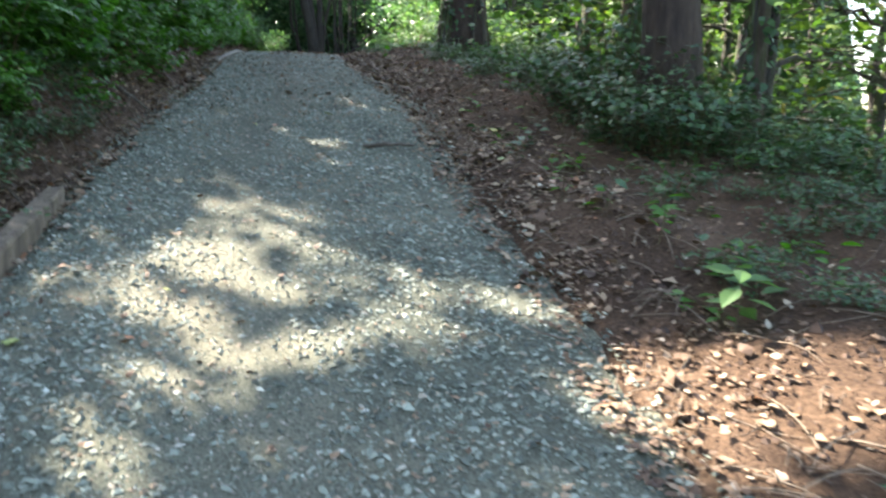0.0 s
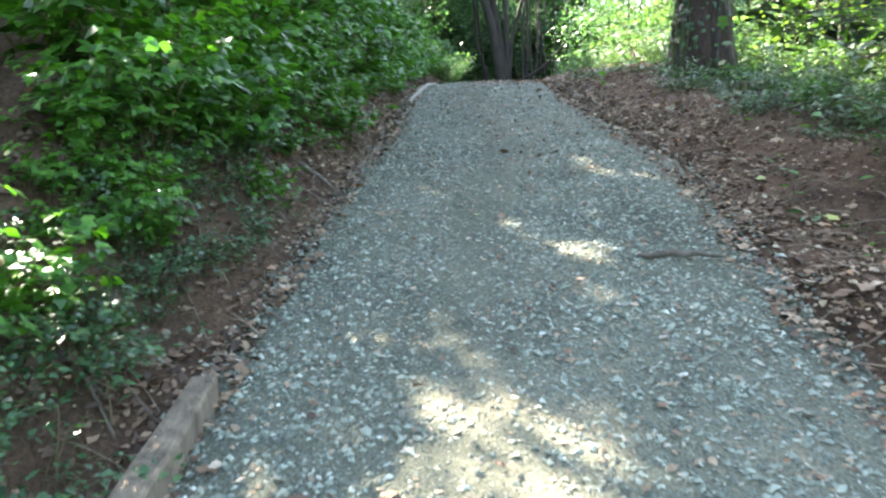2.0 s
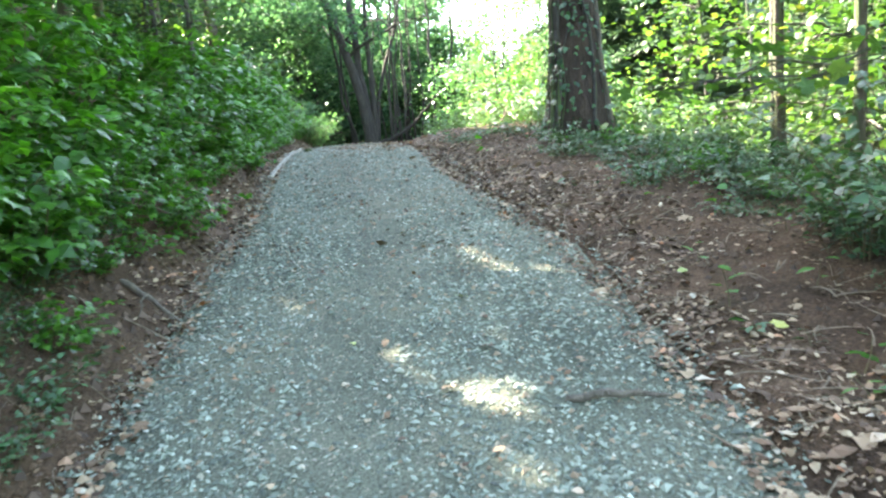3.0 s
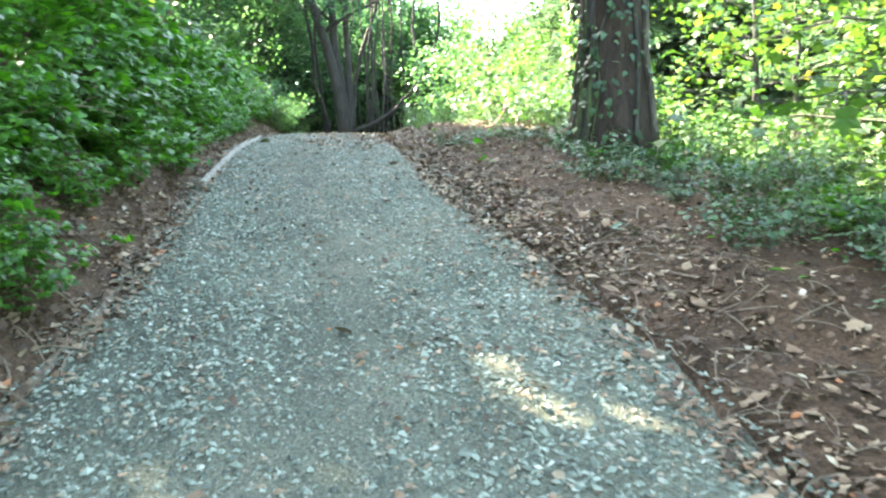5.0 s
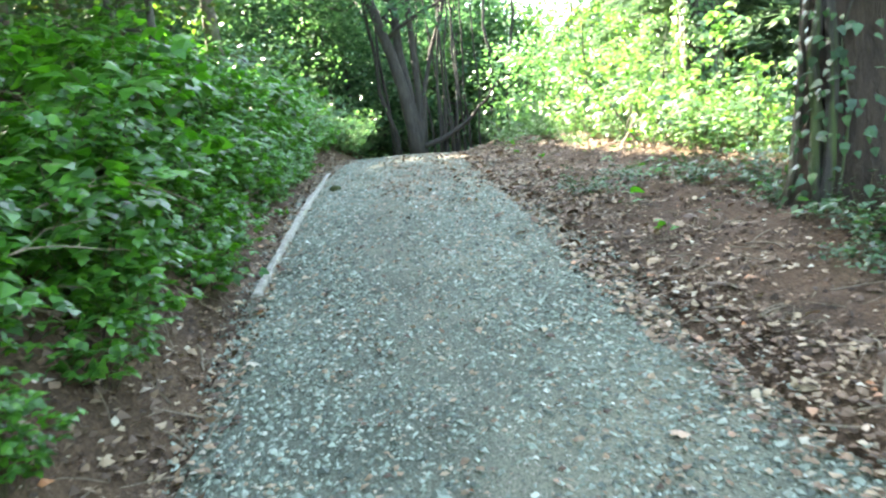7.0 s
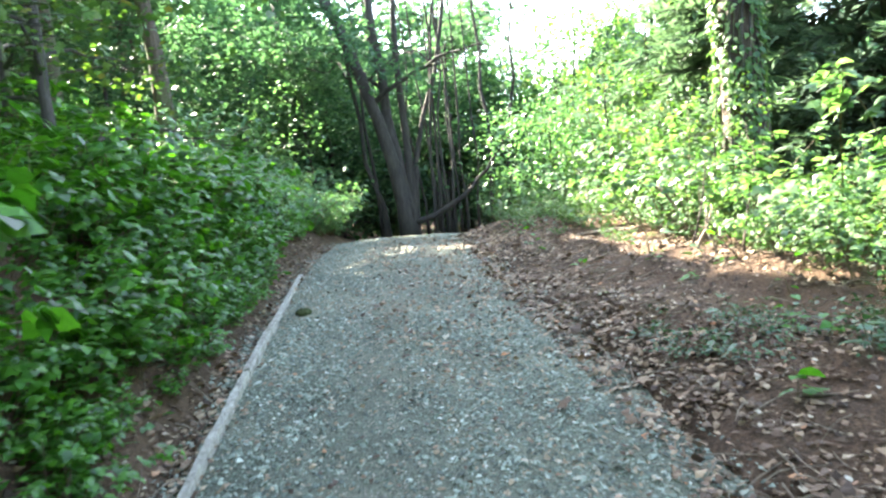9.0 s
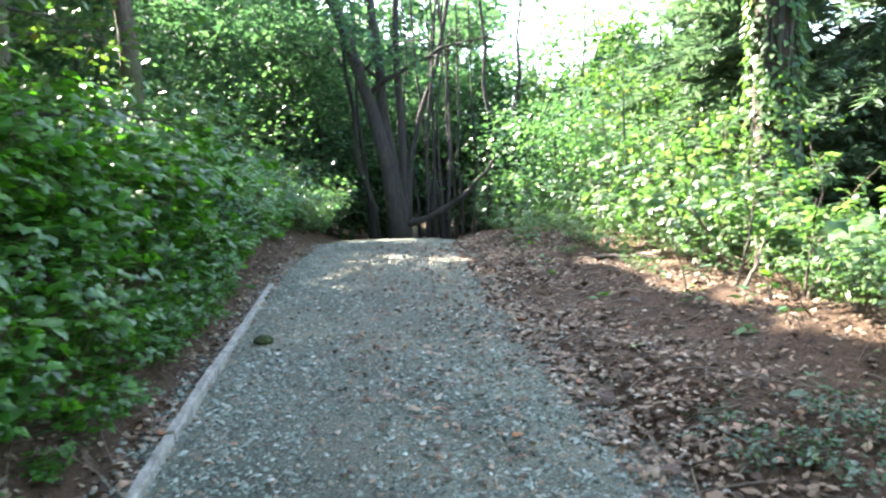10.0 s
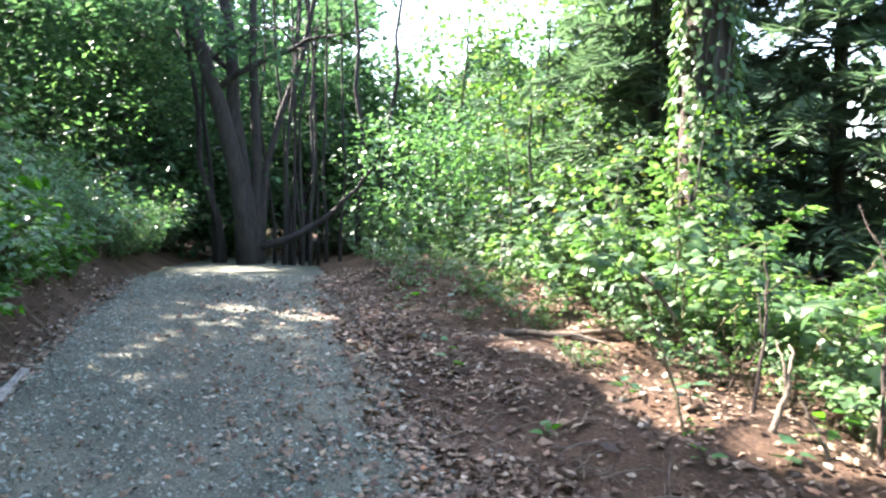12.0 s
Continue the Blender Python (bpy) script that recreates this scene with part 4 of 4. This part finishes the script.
heap.add(*litter(2500, lambda y, n: edge_r(y) + rng.uniform(0.0, 1.9, n), 0.3, 5.5, 0.01, 0.045))
heap.add(*litter(4500, lambda y, n: edge_l(y) - rng.uniform(0, 0.8, n), 6, 20, 0.015, 0.06))
heap.add(*litter(5500, lambda y, n: edge_r(y) + rng.uniform(0.2, 2.2, n), 12, 21, 0.015, 0.06))
heap.add(*litter(3500, lambda y, n: edge_r(y) + rng.uniform(0.1, 2.2, n), 4.5, 11.5, 0.012, 0.05))
heap.add(*litter(1500, lambda y, n: edge_l(y) + (edge_r(y) - edge_l(y)) * rng.random(n), 1, 13, 0.012, 0.05))
heap.add(*litter(3000, lambda y, n: edge_l(y) + (edge_r(y) - edge_l(y)) * (0.3 + 0.7 * rng.random(n) ** 0.6), 13, 21, 0.015, 0.06))
heap.add(*litter(4500, lambda y, n: edge_l(y) + (edge_r(y) - edge_l(y)) * rng.random(n) ** 0.8, 7, 21, 0.01, 0.04))
tagged(new("leaf_litter", heap.mesh("leaf_litter", M_LITTER)), "dry brown fallen leaves along both path edges", "leaf litter", kind="stuff")


def clods(n, x_of, y0, y1, s0, s1):
    """Crumbs of earth on the bank and the shoulder."""
    y = rng.uniform(y0, y1, n)
    x = x_of(y, n)
    size = s0 + (s1 - s0) * rng.random(n) ** 3
    v = OCTA[0][None] * rng.uniform(0.6, 1.15, (n, 6, 1)) + rng.normal(0, 0.12, (n, 6, 3))
    p = np.stack([x, y, surface_z(x, y)], 1)
    return (p[:, None] + size[:, None, None] * v).reshape(-1, 3), (OCTA[1][None] + (np.arange(n) * 6)[:, None, None]).reshape(-1, 3)


crumbs = Pile()
crumbs.add(*clods(7000, lambda y, n: edge_l(y) - rng.uniform(0, 1.1, n), 1.5, 13, 0.006, 0.04))
crumbs.add(*clods(6000, lambda y, n: edge_r(y) + rng.uniform(0.1, 2.0, n), 1, 15, 0.005, 0.03))
tagged(new("soil_crumbs", crumbs.mesh("soil_crumbs", M_CLOD)), "loose brown crumbs of earth beside the path", "soil", kind="stuff")


def sticks(n, x_of, y0, y1):
    """Broken twigs lying about."""
    pile = Pile()
    y = rng.uniform(y0, y1, n)
    x = x_of(y, n)
    for i in range(n):
        a, L = rng.uniform(0, 6.3), rng.uniform(0.04, 0.26)
        ex, ey = x[i] + math.cos(a) * L, y[i] + math.sin(a) * L
        p, q = np.array((x[i], y[i], float(surface_z(x[i], y[i])) + 0.012)), np.array((ex, ey, float(surface_z(ex, ey)) + 0.02))
        pile.add(*tube(curve_through(p, q, rng.normal(0, 0.012, 3) + np.array([0, 0, 0.01]), 4), np.array([1, 0.9, 0.7, 0.4]) * rng.uniform(0.002, 0.006), 4))
    return pile


bits = sticks(1100, lambda y, n: edge_r(y) + np.abs(rng.normal(0.3, 0.7, n)) - 0.1, 1.5, 21)
more = sticks(350, lambda y, n: edge_l(y) - rng.exponential(0.3, n) + 0.1, 1.5, 20)
bits.add(np.concatenate(more.v), np.concatenate(more.f))
tagged(new("fallen_twigs", bits.mesh("fallen_twigs", M_DRY)), "dry broken twigs among the leaf litter", "twig_spray", kind="stuff")

# a thicker stick lying on the gravel
z0 = float(surface_z(-0.45, 5.47)) + 0.025
stick_line = curve_through((-0.58, 5.5, z0), (-0.2, 5.43, z0 + 0.02), (0, 0.02, 0.01), 8, 0.004)
tagged(new("stick", mesh_np("stick", *tube(stick_line, 0.016 * np.array([0.8, 1, 1, 1.1, 0.9, 0.8, 0.6, 0.4]), 7), M_STICK, True)), "grey knotty stick lying on the gravel", "stick")


# a mossy stone beside the board
bm = bmesh.new()
bmesh.ops.create_icosphere(bm, subdivisions=3, radius=1)
for vert in bm.verts:
    vert.co *= 1 + 0.16 * noise.noise(vert.co * 1.9) + 0.05 * noise.noise(vert.co * 6)
    vert.co = Vector((vert.co.x * 0.065, vert.co.y * 0.05, vert.co.z * 0.038))
stone_mesh = bpy.data.meshes.new("mossy_stone")
bm.to_mesh(stone_mesh)
bm.free()
stone_mesh.materials.append(M_MOSS)
mossy = tagged(new("mossy_stone", stone_mesh), "small rounded stone covered in dull green moss", "stone")
mossy.location = (-3.72, 14.8, float(surface_z(-3.72, 14.8)) + 0.018)


# single fallen leaves that catch the eye
def fallen_leaf(x, y, size, mat, label):
    z = float(surface_z(x, y)) + 0.022
    nrm = np.array([[rng.normal(0, 0.25), rng.normal(0, 0.25), 1.0]])
    v, f = leaves(np.zeros((1, 3)), nrm, rng.normal(0, 1, (1, 3)), np.array([size]), MAPLE if size > 0.07 else CURL)
    ob = new("fallen_leaf", mesh_np("fallen_leaf", v, f, mat))
    ob.location = (x, y, z)
    return tagged(ob, label, "leaf", "single fallen leaves")


for x, y, size in ((0.715, 4.93, 0.07), (0.42, 4.83, 0.07), (-1.5, 2.55, 0.075), (0.41, 5.95, 0.09), (0.2, 6.7, 0.07), (-1.49, 6.05, 0.05), (-0.6, 13.4, 0.06), (-1.1, 3.0, 0.04), (-0.97, 6.61, 0.08), (-1.46, 14.35, 0.11), (-0.91, 13.39, 0.12), (-1.1, 12.85, 0.1)):
    fallen_leaf(x, y, size, M_GREENLEAF, "pale yellow-green leaf fallen on the ground")
for i in range(150):
    y = rng.uniform(1.5, 16)
    side = rng.random()
    x = float(edge_r(y)) + abs(rng.normal(0.1, 0.35)) - 0.15 if side < 0.55 else float(edge_l(y)) - rng.exponential(0.2) + 0.15 if side < 0.8 else rng.uniform(float(edge_l(y)), float(edge_r(y)))
    fallen_leaf(x, y, rng.uniform(0.045, 0.09), M_LITTER, "curled dry brown leaf on the ground")


# seedlings with a few leaves each
def seedling(x, y, height, size, n, mat, label, shape=OVAL):
    root = tagged(new("seedling"), label, "plant", "seedlings by the path")
    root.location = (x, y, float(surface_z(x, y)))
    top = np.array([rng.normal(0, 0.03), rng.normal(0, 0.03), height])
    stem = curve_through((0, 0, -0.03), top, (0.01, 0, 0), 6)
    part("stem", mesh_np("stem", *tube(stem, 0.003 * np.linspace(1.2, 0.5, 6), 5), M_CANE), root)
    for i in range(n):
        a = i * 2.4 + rng.random()
        k = 0.45 + 0.55 * i / max(1, n - 1)
        at = np.array([np.interp(k, np.linspace(0, 1, 6), stem[:, c]) for c in range(3)])
        d = np.array([[math.cos(a), math.sin(a), 0.1]])
        part("leaf", mesh_np("leaf", *leaves(at[None] + d * 0.02, np.array([[0, 0, 1.0]]) + rng.normal(0, 0.25, (1, 3)), d, np.array([size * rng.uniform(0.7, 1.2)]), shape), mat), root)
    return root


seedling(1.08, 2.62, 0.24, 0.12, 8, M_SUNNY, "pale sunlit seedling with broad leaves")
seedling(1.2, 2.75, 0.2, 0.11, 6, M_SUNNY, "pale sunlit seedling with broad leaves")
for i in range(190):
    y = rng.uniform(1.6, 20) if i % 3 else rng.uniform(1.6, 6)
    x = float(edge_r(y)) + rng.uniform(0.35, 1.9) if rng.random() < 0.8 else float(edge_l(y)) - rng.uniform(0.1, 0.4)
    seedling(x, y, rng.uniform(0.05, 0.2), rng.uniform(0.05, 0.1), int(rng.integers(3, 8)), M_BRAMBLE if rng.random() < 0.6 else M_IVY, "small green seedling in the leaf litter", OVAL if rng.random() < 0.6 else IVY)


# bare stems standing in the sunny thicket, and dead canes on the bank
def dead_branch(label, a, b, bow, r, forks=2, mat=M_DRY):
    root = tagged(new("dead_branch"), label, "branch", "dead branches")
    root.location = a
    end = np.array(b) - np.array(a)
    line = curve_through((0, 0, -0.08), end, bow, 12, 0.005)
    part("main_stem", mesh_np("main_stem", *tube(line, r * np.linspace(1.2, 0.35, 12), 6), mat, True), root)
    for i in range(forks):
        k = 5 + 3 * i
        d = unit(end[None])[0] * 0.5 + rng.normal(0, 0.35, 3)
        part("side_twig", mesh_np("side_twig", *tube(curve_through(line[k], line[k] + d * 0.45, (0, 0, 0.03), 6, 0.01), r * 0.5 * np.linspace(1, 0.3, 6), 5), mat, True), root)


def on_ground(x, y, up=0.0):
    return (x, y, float(surface_z(x, y)) + up)


dead_branch("thin brown bare stem among sunlit shrubs", on_ground(-0.95, 15.3), on_ground(-1.05, 15.6, 0.55), (0.02, 0, 0), 0.009, mat=M_CANE)
dead_branch("thin brown bare stem among sunlit shrubs", on_ground(-0.62, 15.4), on_ground(-0.35, 15.8, 0.8), (0.03, 0, 0), 0.01, mat=M_BARK_RED)
dead_branch("thin brown bare stem among sunlit shrubs", on_ground(-0.35, 14.9), on_ground(-0.12, 15.2, 0.75), (-0.03, 0, 0), 0.01, 3, M_BARK_RED)
for i in range(14):
    y = 13.4 + 5.2 * (i + rng.random()) / 14
    x = float(edge_r(y)) + rng.uniform(1.35, 2.3)
    dead_branch("thin brown bare stem among sunlit shrubs", on_ground(x, y), on_ground(x + rng.normal(0, 0.2), y + rng.normal(0, 0.2), rng.uniform(0.3, 0.8)), (rng.normal(0, 0.03), 0, 0), rng.uniform(0.004, 0.008), 2, M_BARK_RED if i % 3 else M_CANE)
dead_branch("pale dead branch leaning in the litter", on_ground(-0.3, 15.1), on_ground(0.2, 15.5, 0.35), (0, 0, 0.05), 0.022, 2)
dead_branch("dead branch lying across leaf litter", on_ground(-1.3, 17.4, 0.05), on_ground(-0.3, 16.9, 0.08), (0, 0, 0.06), 0.024, 3)
dead_branch("pale broken branch hanging in the shrubs", on_ground(-0.55, 16.9, 0.55), on_ground(-0.35, 16.7, 0.2), (0, 0, 0.02), 0.016, 1)
dead_branch("crooked pale brown branch leaning among shrubs", on_ground(-0.68, 15.2), on_ground(-0.42, 15.45, 0.34), (0.05, 0, 0.03), 0.016, 1)
dead_branch("pale grey broken stub standing in the shrubs", on_ground(-1.0, 19.3), on_ground(-1.0, 19.32, 0.5), (0, 0, 0), 0.028, 0, M_PALE_BARK)
dead_branch("tan stick leaning in sunlit litter", on_ground(-0.5, 14.95), on_ground(-0.55, 15.15, 0.2), (0, 0, 0.01), 0.012, 0)
dead_branch("rotting branch lying in sunlit litter", on_ground(-1.5, 17.55, 0.06), on_ground(-0.85, 16.85, 0.07), (0, 0, 0.05), 0.03, 2, M_STICK)
dead_branch("brown root sticking out of the bank", on_ground(-2.85, 6.6, 0.06), on_ground(-2.5, 6.5, 0.05), (0, 0, 0.02), 0.018, 1, M_STICK)
dead_branch("brown root sticking out of the bank", on_ground(-2.7, 3.85, 0.06), on_ground(-2.3, 3.78, 0.04), (0, 0, 0.02), 0.014, 2, M_STICK)
dead_branch("dry arching cane over the bramble bank", on_ground(-3.7, 9.3, 0.15), on_ground(-3.35, 10.6, 0.55), (0, 0, 0.22), 0.006, 3)
dead_branch("dry arching cane over the bramble bank", on_ground(-3.6, 8.7, 0.2), on_ground(-3.2, 9.7, 0.5), (0, 0, 0.12), 0.005, 2)
dead_branch("dead stem slanting across the bank", on_ground(-3.3, 6.4, 0.05), on_ground(-2.85, 7.3, 0.3), (0, 0, 0.05), 0.012, 2)


# a young maple holding a spray of broad bright leaves
sprig = tagged(new("maple_sprig"), "young maple stem with broad bright green leaves", "plant")
sprig.location = on_ground(-0.75, 20.4)
sprig_line = curve_through((0, 0, -0.05), (-0.1, -0.05, 1.85), (0.08, 0, 0), 10, 0.01)
part("stem", mesh_np("stem", *tube(sprig_line, 0.012 * np.linspace(1.3, 0.4, 10), 6), M_CANE, True), sprig)
for i in range(13):
    a, k = i * 2.4, 5 + i % 5
    d = np.array([[math.cos(a), math.sin(a), 0.05]])
    base_at = sprig_line[k][None] + d * rng.uniform(0.05, 0.32) + np.array([[0, 0, 0.05]])
    part("leaf", mesh_np("leaf", *leaves(base_at, np.array([[0.1, -0.5, 1.0]]) + rng.normal(0, 0.25, (1, 3)), d + np.array([[0, 0, -0.3]]), np.array([rng.uniform(0.15, 0.24)]), MAPLE), M_MAPLE), sprig)
